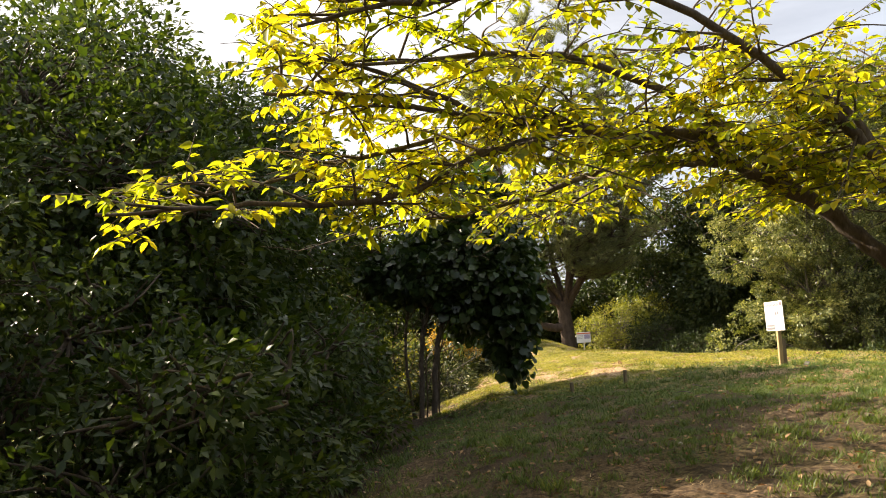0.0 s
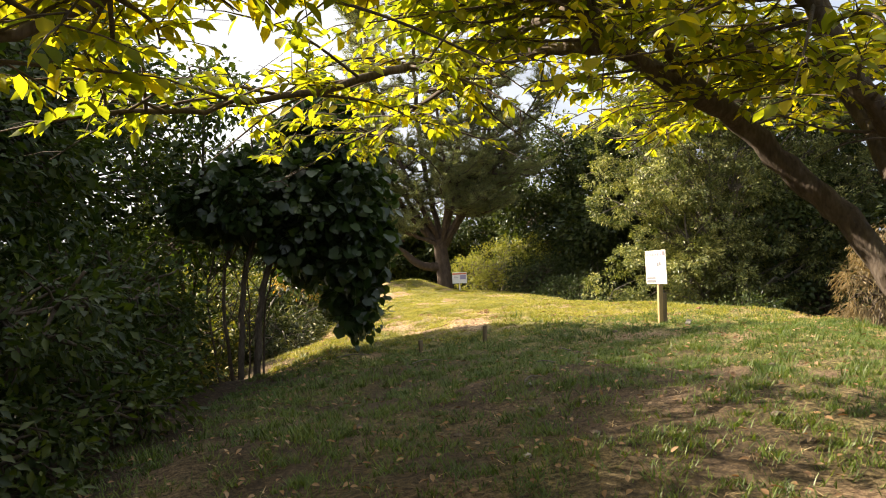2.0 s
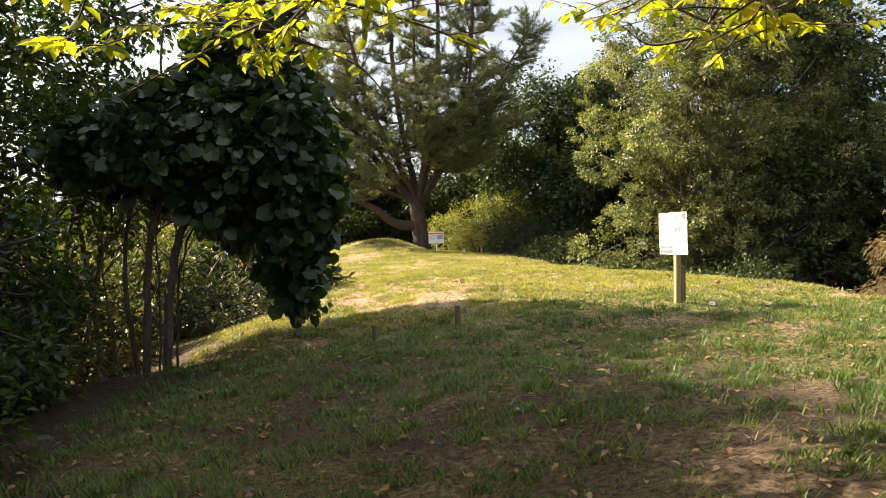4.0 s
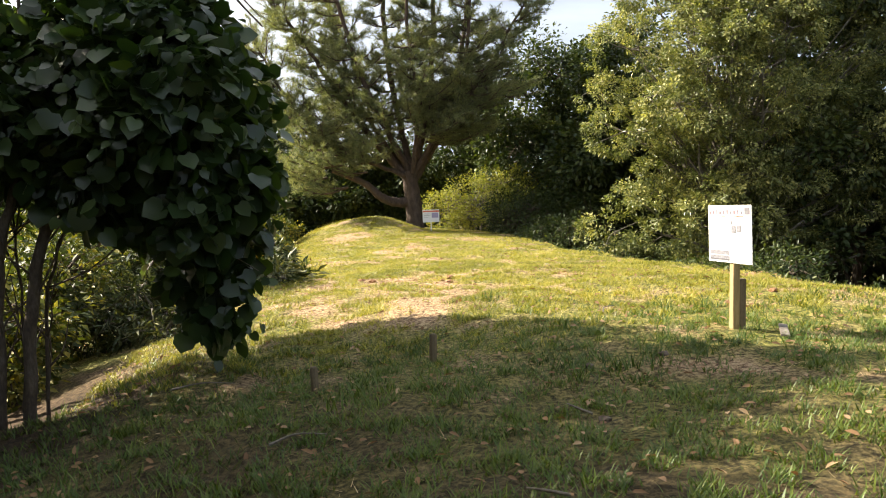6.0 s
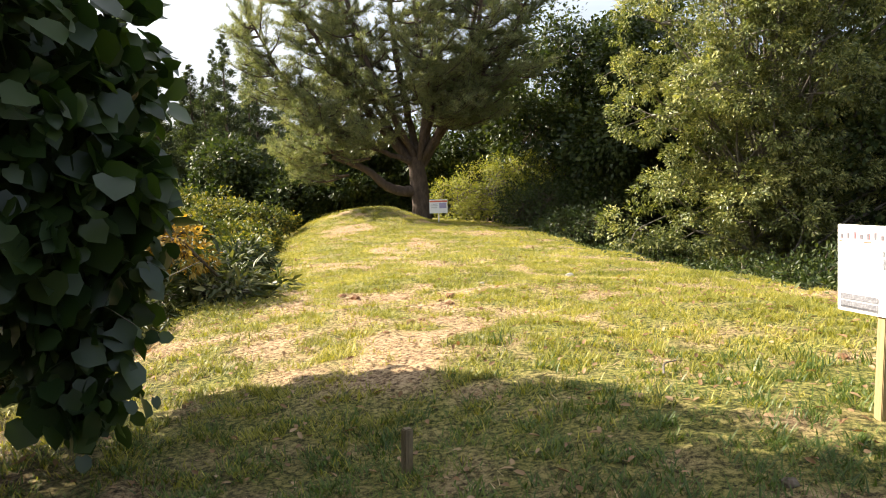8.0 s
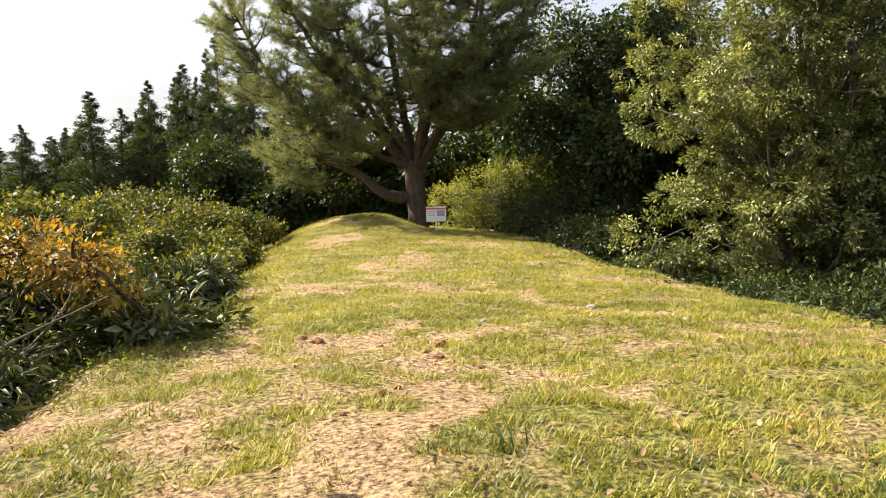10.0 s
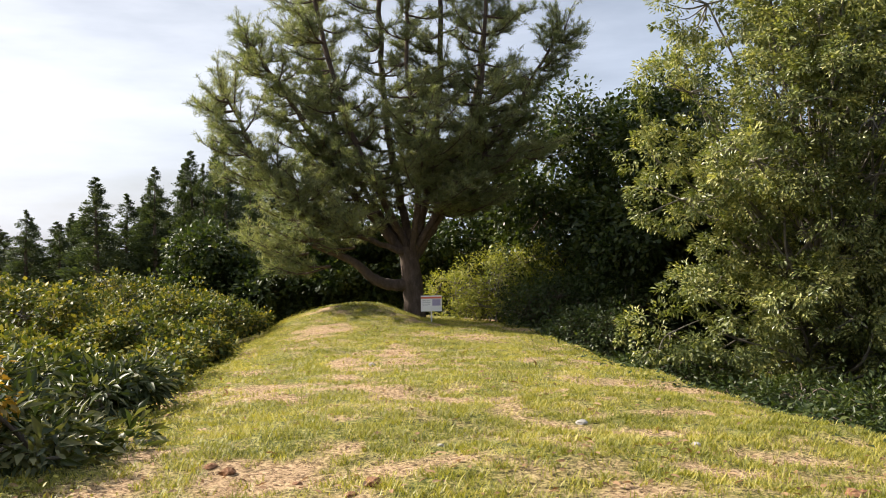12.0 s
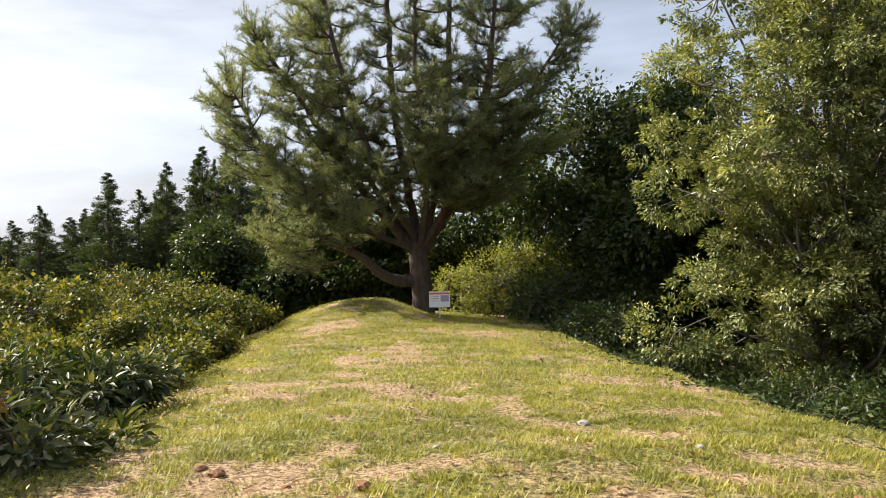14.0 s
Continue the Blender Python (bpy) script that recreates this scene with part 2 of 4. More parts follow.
# leaf outlines: along, across, out of plane
DIAMOND = (((0, 0, 0), (0.45, 0.5, 0.10), (1, 0, -0.05), (0.45, -0.5, 0.10)), ((0, 1, 2), (0, 2, 3)))
OVAL = (((0, 0, 0), (0.25, 0.42, 0.07), (0.62, 0.40, 0.05), (1, 0, -0.12), (0.62, -0.40, 0.05), (0.25, -0.42, 0.07), (0.45, 0, -0.03)),
        ((0, 1, 6), (1, 2, 6), (2, 3, 6), (3, 4, 6), (4, 5, 6), (5, 0, 6)))
HEART = (((0, 0, 0), (-0.12, 0.28, 0.03), (0.15, 0.52, 0.06), (0.58, 0.46, 0.03), (0.95, 0, -0.14), (0.58, -0.46, 0.03), (0.15, -0.52, 0.06), (-0.12, -0.28, 0.03), (0.4, 0, -0.04)),
         ((0, 1, 8), (1, 2, 8), (2, 3, 8), (3, 4, 8), (4, 5, 8), (5, 6, 8), (6, 7, 8), (7, 0, 8)))
BLADE = (((0, 0.5, 0), (0, -0.5, 0), (0.55, 0.35, 0.05), (0.55, -0.35, 0.05), (1, 0, 0.0)), ((0, 1, 3), (0, 3, 2), (2, 3, 4)))
NEEDLE = (((0, 0.5, 0), (0, -0.5, 0), (1, 0, 0)), ((0, 1, 2),))


def leaf_cloud(name, outline, at, tip, face, length, width, mat, parent, kind=""):
    """Many leaves in one mesh: place, direction of the tip, facing, size."""
    tv, tf = np.array(outline[0], float), np.array(outline[1], int)
    n = len(at)
    u = unit(tip)
    w = unit(np.cross(np.cross(u, face), u) + 1e-6)
    v = np.cross(w, u)
    length, width = np.broadcast_to(length, n), np.broadcast_to(width, n)
    verts = (at[:, None] + tv[None, :, 0, None] * (u * length[:, None])[:, None] + tv[None, :, 1, None] * (v * width[:, None])[:, None]
             + tv[None, :, 2, None] * (w * length[:, None])[:, None])
    faces = tf[None] + (np.arange(n) * len(tv))[:, None, None]
    return tagged(link_mesh(name, verts, faces, 3, mat, parent), kind=kind)


def bend(points, n=8, wobble=0.0):
    """A smooth line through the given points."""
    p = np.array(points, float)
    q = np.vstack([2 * p[0] - p[1], p, 2 * p[-1] - p[-2]])
    out = []
    for i in range(len(p) - 1):
        a, b, c, d = q[i:i + 4]
        for s in np.linspace(0, 1, n, endpoint=False):
            out.append(0.5 * (2 * b + (c - a) * s + (2 * a - 5 * b + 4 * c - d) * s * s + (3 * b - a - 3 * c + d) * s ** 3))
    out.append(p[-1])
    out = np.array(out)
    if wobble:
        out[1:-1] += rng.normal(0, wobble, (len(out) - 2, 3))
    return out


def tubes(name, lines, mat, parent, sides=7):
    """Tapered round limbs in one mesh; each line is its points and its two end radii."""
    verts, faces, base = [], [], 0
    ang = np.linspace(0, 2 * np.pi, sides, endpoint=False)
    for pts, r0, r1 in lines:
        pts = np.asarray(pts, float)
        n = len(pts)
        tan = unit(np.gradient(pts, axis=0))
        ref = np.array([0.31, 0.22, 0.93]) if abs(tan[0][2]) < 0.8 else np.array([0.9, 0.3, 0.1])
        a = unit(np.cross(tan, ref))
        b = np.cross(tan, a)
        r = (np.linspace(r0, r1, n) * (1 + rng.normal(0, 0.05, n)))[:, None, None]
        ring = pts[:, None] + r * (np.cos(ang)[None, :, None] * a[:, None] + np.sin(ang)[None, :, None] * b[:, None])
        verts.append(ring.reshape(-1, 3))
        i = np.arange(n - 1)[:, None] * sides
        j = np.arange(sides)[None]
        k = (j + 1) % sides
        faces.append((base + np.stack([i + j, i + k, i + sides + k, i + sides + j], -1)).reshape(-1, 4))
        base += n * sides
    return link_mesh(name, np.vstack(verts), np.vstack(faces), 4, mat, parent, smooth=True)


def ball(n):
    return unit(rng.normal(size=(n, 3)))


def lobe_leaves(lobes, clumps, per, spread, size, droop=0.3, flat=1.0, shell=0.72, aspect=0.5, jitter=0.7):
    """Leaves in clumps over the shells of egg-shaped lobes. Returns clump centres, and leaf places, tips, facings, lengths, widths."""
    centres, homes = [], []
    vol = np.array([(l[1][0] * l[1][1] * l[1][2]) ** (2 / 3) for l in lobes])
    for (c, r), share in zip(lobes, vol / vol.sum()):
        k = max(3, int(clumps * share))
        d = ball(k)
        rad = shell + (1.06 - shell) * rng.random(k) ** 0.6
        centres.append(np.array(c) + d * np.array(r) * rad[:, None])
        homes.append(np.tile(np.array(c, float), (k, 1)))
    cc, hh = np.vstack(centres), np.vstack(homes)
    idx = np.repeat(np.arange(len(cc)), per)
    n = len(idx)
    off = ball(n) * (rng.random(n) ** 0.5)[:, None] * spread * (0.6 + 0.8 * rng.random(len(cc)))[idx][:, None]
    off[:, 2] *= flat
    at = cc[idx] + off
    out = unit(cc - hh)[idx]
    tip = unit(out * 0.6 + unit(off) * 0.9 + ball(n) * (jitter + 0.05) + np.array([0, 0, -droop]))
    face = unit(out * 0.6 + np.array([0, 0, 0.7]) + ball(n) * jitter)
    ln = size * (0.5 + 0.85 * rng.random(n))
    return cc, hh, at, tip, face, ln, ln * aspect * (0.8 + 0.4 * rng.random(n))


def limbs_to(lobes, root, top, r0, r1, wander=0.4, split=(0.25, 0.9)):
    """A trunk and a limb to each lobe."""
    trunk = bend([root, (np.array(root) * 0.5 + np.array(top) * 0.5) + rng.normal(0, wander * 0.3, 3) * (1, 1, 0.2), top], 8)
    lines = []
    for c, r in lobes:
        c = np.array(c, float)
        h = np.clip((c[2] - trunk[0][2]) / max(trunk[-1][2] - trunk[0][2], 0.1) * 0.55, *split)
        s = trunk[int(h * (len(trunk) - 1))]
        mid = s * 0.45 + c * 0.55 + rng.normal(0, wander, 3) * (1, 1, 0.5)
        lines.append((bend([s, mid, c], 6), r0 * (0.5 - 0.25 * h), r1))
    return trunk, lines


def lumpy(lobes, k, share=0.45):
    """Smaller lobes over the skin of each lobe, for a billowing outline."""
    out = []
    for c, r in lobes:
        c, r = np.array(c, float), np.array(r, float)
        d = ball(k)
        d[:, 2] = np.abs(d[:, 2]) * 0.9 - 0.35
        for v in d:
            s = share * rng.uniform(0.7, 1.25)
            out.append((tuple(c + v * r * 0.8), tuple(np.maximum(r, r.mean() * 0.7) * s * np.array([1, 1, 0.75]))))
    return out


def broad_tree(name, x, y, z, lobes, mat, bark, label, category="tree", group="", clumps=300, per=40, spread=0.5, size=0.12, r0=0.18,
               top=None, outline=DIAMOND, twigs=0.5, droop=0.3, flat=1.0, shell=0.72, aspect=0.5, stems=1, lumps=0, fill=True, share=0.45, jitter=0.7):
    """A tree or bush: trunk, limbs with twigs, and a crown of clumped leaves. Lobes are given from its foot."""
    ob = empty(name, x, y, z, label, category, group)
    hi = max(c[2] for c, r in lobes) if top is None else top
    mean = np.mean([c for c, r in lobes], axis=0)
    cc, hh, at, tip, face, ln, wd = lobe_leaves(lumpy(lobes, lumps, share) + (lobes if fill else []) if lumps else lobes, clumps, per, spread, size, droop, flat, shell, aspect, jitter)
    lines = []
    for s in range(stems):
        a = 2 * np.pi * s / max(stems, 1)
        foot = np.array([0.12 * stems * np.cos(a), 0.12 * stems * np.sin(a), -0.15]) * (0 if stems == 1 else 1) + np.array([0, 0, -0.1])
        mine = lobes[s::stems] or lobes
        tgt = mean if stems == 1 else np.mean([c for c, r in mine], axis=0)
        trunk, ls = limbs_to(mine, foot, (tgt[0] * 0.6, tgt[1] * 0.6, hi * 0.8), r0, 0.025)
        tubes("trunk" if stems == 1 else "stem", [(trunk, r0, r0 * 0.3)], bark, ob, 10)
        lines += ls
    pick = rng.random(len(cc)) < twigs
    for c, h in zip(cc[pick], hh[pick]):
        lines.append((bend([h, (h + c) / 2 + rng.normal(0, 0.12, 3), c], 3), 0.022, 0.006))
    tagged(tubes("branchwork", lines, bark, ob, 5), kind="stuff")
    leaf_cloud("crown", outline, at, tip, face, ln, wd, mat, ob)
    return ob


# ---- ground ----
def smooth01(a, b, v):
    s = np.clip((v - a) / (b - a), 0, 1)
    return s * s * (3 - 2 * s)


def ridge_x(y):
    return np.interp(y, (-10, 0, 14, 38, 60), (1.2, 1.7, 4.3, 5.4, 5.6))


def height(x, y):
    """The grassy ridge, its far mound, the slopes on both sides and the low land around."""
    x, y = np.asarray(x, float), np.asarray(y, float)
    z = np.interp(y, (-12, 0, 7, 12, 17, 22, 30, 38, 44), (-0.3, 0.0, 0.22, 0.13, 0.06, -0.22, -0.75, -1.0, -1.3))
    z = z - 0.35 * np.maximum(y - 45, 0)
    d = x - ridge_x(y)
    right, left = np.maximum(d, 0), np.maximum(-d, 0)
    z = z - 0.012 * np.minimum(right, 4.5) ** 2 - 0.45 * np.maximum(right - 4.2, 0)
    z = z - 0.012 * np.minimum(left, 4) ** 2 - np.where(y > 14, 0.30, 0.10) * np.maximum(left - 3.6, 0)
    z = z + 0.05 * np.clip(d, -3, 2.5) * (1 - smooth01(15, 22, y))
    z = z + 0.66 * np.exp(-np.abs((x - 4.0) / 2.1) ** 3 - ((y - 41.6) / 2.9) ** 2)
    low = -6.0 - 0.01 * np.maximum(y - 60, 0)
    z = np.where(z < low, low + (z - low) * 0.001, z)
    return z + (0.03 * np.sin(x * 1.7 + y * 0.9) + 0.025 * np.sin(y * 2.3 - x * 1.1)) * np.exp(-np.abs(y - 20) / 60)


def ground_at(x, y):
    return float(height(x, y))


def axis(segments):
    return np.unique(np.round(np.concatenate([np.arange(a, b, s) for a, b, s in segments]), 3))


def patch(x, y, scale, seed=0.0):
    """Soft random patches, about 0 to 1."""
    return np.array([noise.noise((a * scale + seed, b * scale, seed)) for a, b in zip(x, y)]) * 0.5 + 0.5


def green_share(x, y):
    """How thickly the grass grows: worn in the middle, thin under the trees."""
    p = 0.5 * patch(x, y, 0.5, 3.0) + 0.5 * patch(x, y, 1.7, 9.0)
    p = p - 0.11 * np.exp(-((x - 3.2) / 1.3) ** 2 - ((y - 18.5) / 2.6) ** 2) - 0.07 * np.exp(-((x - 4.2) / 1.2) ** 2 - ((y - 27) / 4) ** 2)
    p = p + 0.17 * np.exp(-((x - 4.2) / 3.0) ** 2 - ((y - 13.0) / 2.6) ** 2)
    return np.clip((p - 0.35) * 5.5, 0.04, 1) * (0.6 + 0.4 * smooth01(6.5, 11, y + 0.5 * (x - 2)))


def straw_share(x, y):
    # pale straw is thinned inside the tree shadow, to darken it
    return (1.0 - 0.8 * green_share(x, y)) * (0.08 + 0.92 * smooth01(13, 16.5, y + 1.5 * np.maximum(x - 4, 0)))


def bare_shade_share(x, y):
    """Bare earth under the thicket and near path, spread to paint in tree shade."""
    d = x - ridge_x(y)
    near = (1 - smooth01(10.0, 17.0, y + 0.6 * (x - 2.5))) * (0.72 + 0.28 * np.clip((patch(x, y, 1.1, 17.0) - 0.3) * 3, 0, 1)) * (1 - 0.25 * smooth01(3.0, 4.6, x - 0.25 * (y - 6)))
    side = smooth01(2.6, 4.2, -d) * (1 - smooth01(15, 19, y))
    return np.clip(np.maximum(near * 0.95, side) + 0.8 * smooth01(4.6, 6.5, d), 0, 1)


gx = axis(((-900, -100, 80), (-100, -16, 6), (-16, -4, 0.3), (-4, 12, 0.12), (12, 24, 0.3), (24, 100, 6), (100, 901, 80)))
gy = axis(((-300, -40, 40), (-40, -6, 3), (-6, 4, 0.3), (4, 28, 0.12), (28, 48, 0.3), (48, 140, 6), (140, 1501, 80)))
GX, GY = np.meshgrid(gx, gy)
GZ = height(GX, GY)
inner = (GX > -14) & (GX < 22) & (GY > -4) & (GY < 46)
GZ = GZ + np.where(inner, rng.normal(0, 0.007, GX.shape) + 0.03 * (patch(GX.ravel(), GY.ravel(), 3.1, 40.0).reshape(GX.shape) - 0.5), 0)
ii = np.arange(len(gy) - 1)[:, None] * len(gx) + np.arange(len(gx) - 1)[None]
quads = np.stack([ii, ii + 1, ii + len(gx) + 1, ii + len(gx)], -1)
ground = link_mesh("ground", np.stack([GX, GY, GZ], -1), quads, 4, M_GROUND, smooth=True)
flat_x, flat_y = GX.ravel(), GY.ravel()
# the bare value carries both the open soil and the painted tree shade
for key, values in (("growth", green_share(flat_x, flat_y)), ("bare", bare_shade_share(flat_x, flat_y))):
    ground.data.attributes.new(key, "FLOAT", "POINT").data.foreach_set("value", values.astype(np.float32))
tagged(ground, "grassy ridge of short dry turf with bare straw-coloured earth", "ground", kind="structure")


def scatter(n, x0, x1, y0, y1):
    return rng.uniform(x0, x1, n), rng.uniform(y0, y1, n)


def on_ridge(x, y, left=3.4, right=5.2):
    d = x - ridge_x(y)
    return (d > -left) & (d < right)


def grass(name, n, area, tall, wide, keep, mat, outline, label, lean=0.6, k=7, spread=0.045):
    """Blades in tufts over a stretch of the ridge."""
    x, y = scatter(n, *area)
    ok = on_ridge(x, y, 4.6, 6.0) & (rng.random(n) < keep(x, y))
    x, y = x[ok], y[ok]
    x, y = np.repeat(x, k), np.repeat(y, k)
    x, y = x + rng.normal(0, spread, len(x)), y + rng.normal(0, spread, len(x))
    at = np.stack([x, y, height(x, y) - 0.01], -1)
    a = rng.uniform(0, 2 * np.pi, len(x))
    tip = np.stack([np.cos(a) * lean, np.sin(a) * lean, 0.5 + 0.6 * rng.random(len(x))], -1)
    face = np.stack([-np.cos(a), -np.sin(a), np.full(len(x), 0.6)], -1) + ball(len(x)) * 0.3
    ln = tall * (0.5 + rng.random(len(x)))
    ob = leaf_cloud(name, outline, at, tip, face, ln, wide * (0.7 + 0.6 * rng.random(len(x))), mat, None)
    return tagged(ob, label, "grass", kind="stuff")


def tuft_share(x, y):
    """Tufts stand thick in small clumps with gaps of straw and soil between."""
    return np.clip(green_share(x, y) * np.clip((0.65 * patch(x, y, 3.6, 31.0) + 0.35 * patch(x, y, 9.0, 12.0) - 0.45) * 13, 0, 1.3), 0, 1)


# where the lawn changes from dark, shade-coloured blades to the sunlit ones
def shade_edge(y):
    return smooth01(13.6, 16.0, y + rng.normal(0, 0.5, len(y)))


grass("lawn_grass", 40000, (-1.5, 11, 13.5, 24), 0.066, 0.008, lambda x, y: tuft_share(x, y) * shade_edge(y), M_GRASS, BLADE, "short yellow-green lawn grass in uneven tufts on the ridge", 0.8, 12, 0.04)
grass("shade_grass", 46000, (-3.5, 11, 2.5, 16.5), 0.07, 0.008, lambda x, y: tuft_share(x, y) * (1 - shade_edge(y)), M_WEED_SHADED, BLADE, "deep green lawn grass under the trees, darkened for their shade", 0.8, 12, 0.04)
grass("lawn_grass", 40000, (-1, 12, 24, 43), 0.07, 0.016, tuft_share, M_GRASS, NEEDLE, "short yellow-green lawn grass on the far mound", 0.7, 9, 0.06)
grass("dry_grass", 32000, (-3.5, 11, 2.5, 28), 0.075, 0.008, straw_share, M_STRAW, NEEDLE, "dry straw-coloured mown grass lying on the ridge", 2.2)
grass("weeds", 1300, (-2.5, 10.5, 6, 17), 0.12, 0.010, lambda x, y: np.clip((patch(x, y, 0.9, 21.0) - 0.55) * 5, 0, 1) * (1 - smooth01(14.5, 17, y)), M_WEED_SHADED, BLADE, "taller dark green weeds and grass tufts", 0.6, 22, 0.05)


def ground_cover(name, n, area, keep, size, mat, label):
    """Small leaves spread flat over the slope."""
    x, y = scatter(n, *area)
    ok = keep(x, y)
    x, y = x[ok], y[ok]
    at = np.stack([x, y, height(x, y) + 0.02 + 0.10 * rng.random(len(x)) ** 2], -1)
    tip = ball(len(x)) * (1, 1, 0.35) + np.array([0, 0, 0.15])
    ob = leaf_cloud(name, DIAMOND, at, tip, np.array([0, 0, 1.0]) + ball(len(x)) * 0.6, size * (0.6 + 0.8 * rng.random(len(x))), size * 0.6, mat, None)
    return tagged(ob, label, "plants", kind="stuff")


ground_cover("ground_creeper", 36000, (-0.5, 4.2, 19, 42), lambda x, y: rng.random(len(x)) < smooth01(1.6, 3.6, ridge_x(y) - x - 0.4 + 1.2 * (patch(x, y, 0.8, 5.0) - 0.5)) * 0.95, 0.042, M_GRASS, "low leafy creeper spreading over the side of the ridge")
ground_cover("ground_creeper", 5000, (8.0, 12.5, 17, 40), lambda x, y: rng.random(len(x)) < smooth01(3.2, 5.0, x - ridge_x(y)), 0.10, M_DARKTREE, "dark leafy plants along the shaded edge of the ridge")


def lobes_of(*rows):
    return [((a, b, c), (d, e, f)) for a, b, c, d, e, f in rows]


def place(name, x, y, *args, **kw):
    return broad_tree(name, x, y, ground_at(x, y), *args, **kw)


# ---- cherry tree that arches over the path ----
def cherry_tree():
    ob = empty("cherry_tree", 4.35, 6.05, ground_at(4.35, 6.05), "leaning cherry tree with yellowing leaves arching over the path", "tree")
    o = np.array(ob.location)
    limbs = [
        ("trunk", 0.082, 0.010, [(4.35, 6.05, 0.1), (3.92, 6.25, 0.95), (3.7, 6.49, 1.49), (3.45, 6.62, 1.79), (3.11, 6.66, 2.13), (2.68, 6.51, 2.31), (2.31, 6.45, 2.53), (2.12, 6.32, 2.68),
                                (1.79, 6.12, 2.69), (1.5, 5.95, 2.66), (1.18, 5.79, 2.67), (0.94, 5.62, 2.71), (0.68, 5.45, 2.71), (0.4, 5.18, 2.66), (-0.4, 4.7, 2.75), (-0.9, 4.4, 2.72)]),
        ("limb", 0.035, 0.009, [(1.0, 5.66, 2.68), (0.57, 5.37, 2.53), (0.29, 5.25, 2.46), (-0.12, 5.1, 2.24), (-0.58, 4.91, 2.15), (-1.2, 4.6, 2.14), (-1.8, 4.3, 2.1)]),
        ("limb", 0.042, 0.009, [(2.3, 6.45, 2.5), (2.09, 6.78, 2.55), (1.8, 7.12, 2.56), (1.45, 7.37, 2.6), (1.03, 7.02, 2.45), (0.52, 6.79, 2.3), (0.13, 6.64, 2.22), (-0.3, 6.48, 2.2)]),
        ("limb", 0.05, 0.016, [(3.68, 5.99, 1.55), (3.57, 6.4, 2.27), (3.29, 6.53, 2.46), (2.94, 6.57, 2.56), (2.63, 6.71, 2.65), (2.2, 7.1, 2.8)]),
        ("limb", 0.075, 0.010, [(4.2, 6.08, 0.5), (3.68, 5.99, 1.69), (3.48, 5.91, 1.99), (3.19, 5.84, 2.32), (2.97, 5.76, 2.58), (2.69, 5.69, 2.82), (1.5, 5.2, 3.4), (0.0, 4.7, 3.3), (-0.7, 4.45, 3.1)]),
        ("limb", 0.05, 0.012, [(3.0, 6.65, 2.2), (2.3, 6.5, 2.85), (1.0, 6.0, 3.3), (-0.5, 5.4, 3.15)]),
        ("limb", 0.05, 0.012, [(3.9, 6.25, 1.0), (4.4, 6.6, 2.6), (4.5, 7.2, 3.3), (4.2, 8.0, 3.6)]),
        ("limb", 0.035, 0.008, [(2.12, 6.32, 2.68), (1.95, 7.5, 2.75), (1.65, 8.6, 2.6), (1.15, 9.6, 2.38)]),
        ("limb", 0.035, 0.008, [(3.45, 6.62, 1.79), (3.4, 7.5, 2.35), (3.45, 8.4, 2.48), (3.65, 9.5, 2.35)]),
        # unseen upper limb, added with its leaves to block sky light
        ("limb", 0.06, 0.012, [(4.35, 6.05, 0.6), (4.9, 6.0, 2.4), (4.6, 5.4, 4.2), (3.6, 4.6, 5.2)]),
        ("limb", 0.035, 0.008, [(3.3, 5.88, 2.2), (3.05, 6.0, 2.8), (2.4, 6.2, 3.3), (1.5, 6.4, 3.45)]),
        ("limb", 0.035, 0.008, [(3.72, 6.02, 1.65), (3.95, 6.4, 2.6), (3.4, 6.8, 3.2), (2.5, 7.2, 3.4)]),
        ("limb", 0.022, 0.007, [(0.4, 5.18, 2.66), (-0.3, 4.9, 2.95), (-0.8, 4.6, 3.0)]),
        ("limb", 0.022, 0.007, [(0.0, 4.7, 3.3), (-0.6, 4.6, 3.3)]),
        ("limb", 0.025, 0.007, [(0.68, 5.45, 2.71), (0.0, 5.6, 2.65), (-0.8, 5.4, 2.45), (-1.6, 5.0, 2.25)]),
    ]
    walk_x = lambda y: np.interp(y, (0, 4.8, 7.9, 12.6), (0, 1.37, 2.2, 3.25))
    twigs, at, tip, face = [], [], [], []
    for name, r0, r1, pts in limbs:
        line = bend(np.array(pts) - o, 5, 0.008)
        tubes(name, [(line, r0, r1)], M_BARK, ob, 9)
        seg = np.linalg.norm(np.diff(line, axis=0), axis=1).sum()
        for s in rng.uniform(0.32 if name == "trunk" else 0.22, 1.0, int(seg * 10.5)):
            p = line[int(s * (len(line) - 1))]
            if (p + o)[2] < 1.85:
                continue
            a = rng.uniform(0, 2 * np.pi)
            d = np.array([np.cos(a) - 0.5, np.sin(a), rng.normal(0.12, 0.3)])
            d = d / np.linalg.norm(d)
            ln = rng.uniform(0.35, 1.1)
            if (p + d * ln + o)[2] < 2.08:
                d[2] = abs(d[2]) * 0.5
            q = bend([p, p + d * ln * 0.5 + rng.normal(0, 0.05, 3), p + d * ln + np.array([0, 0, -0.12 * ln])], 5)
            if (q[-1] + o)[0] < -2.0 - 0.4 * ((q[-1] + o)[1] - 4.2) + 1.0 * max((q[-1] + o)[2] - 2.1, 0):
                continue
            twigs.append((q, 0.011, 0.003))
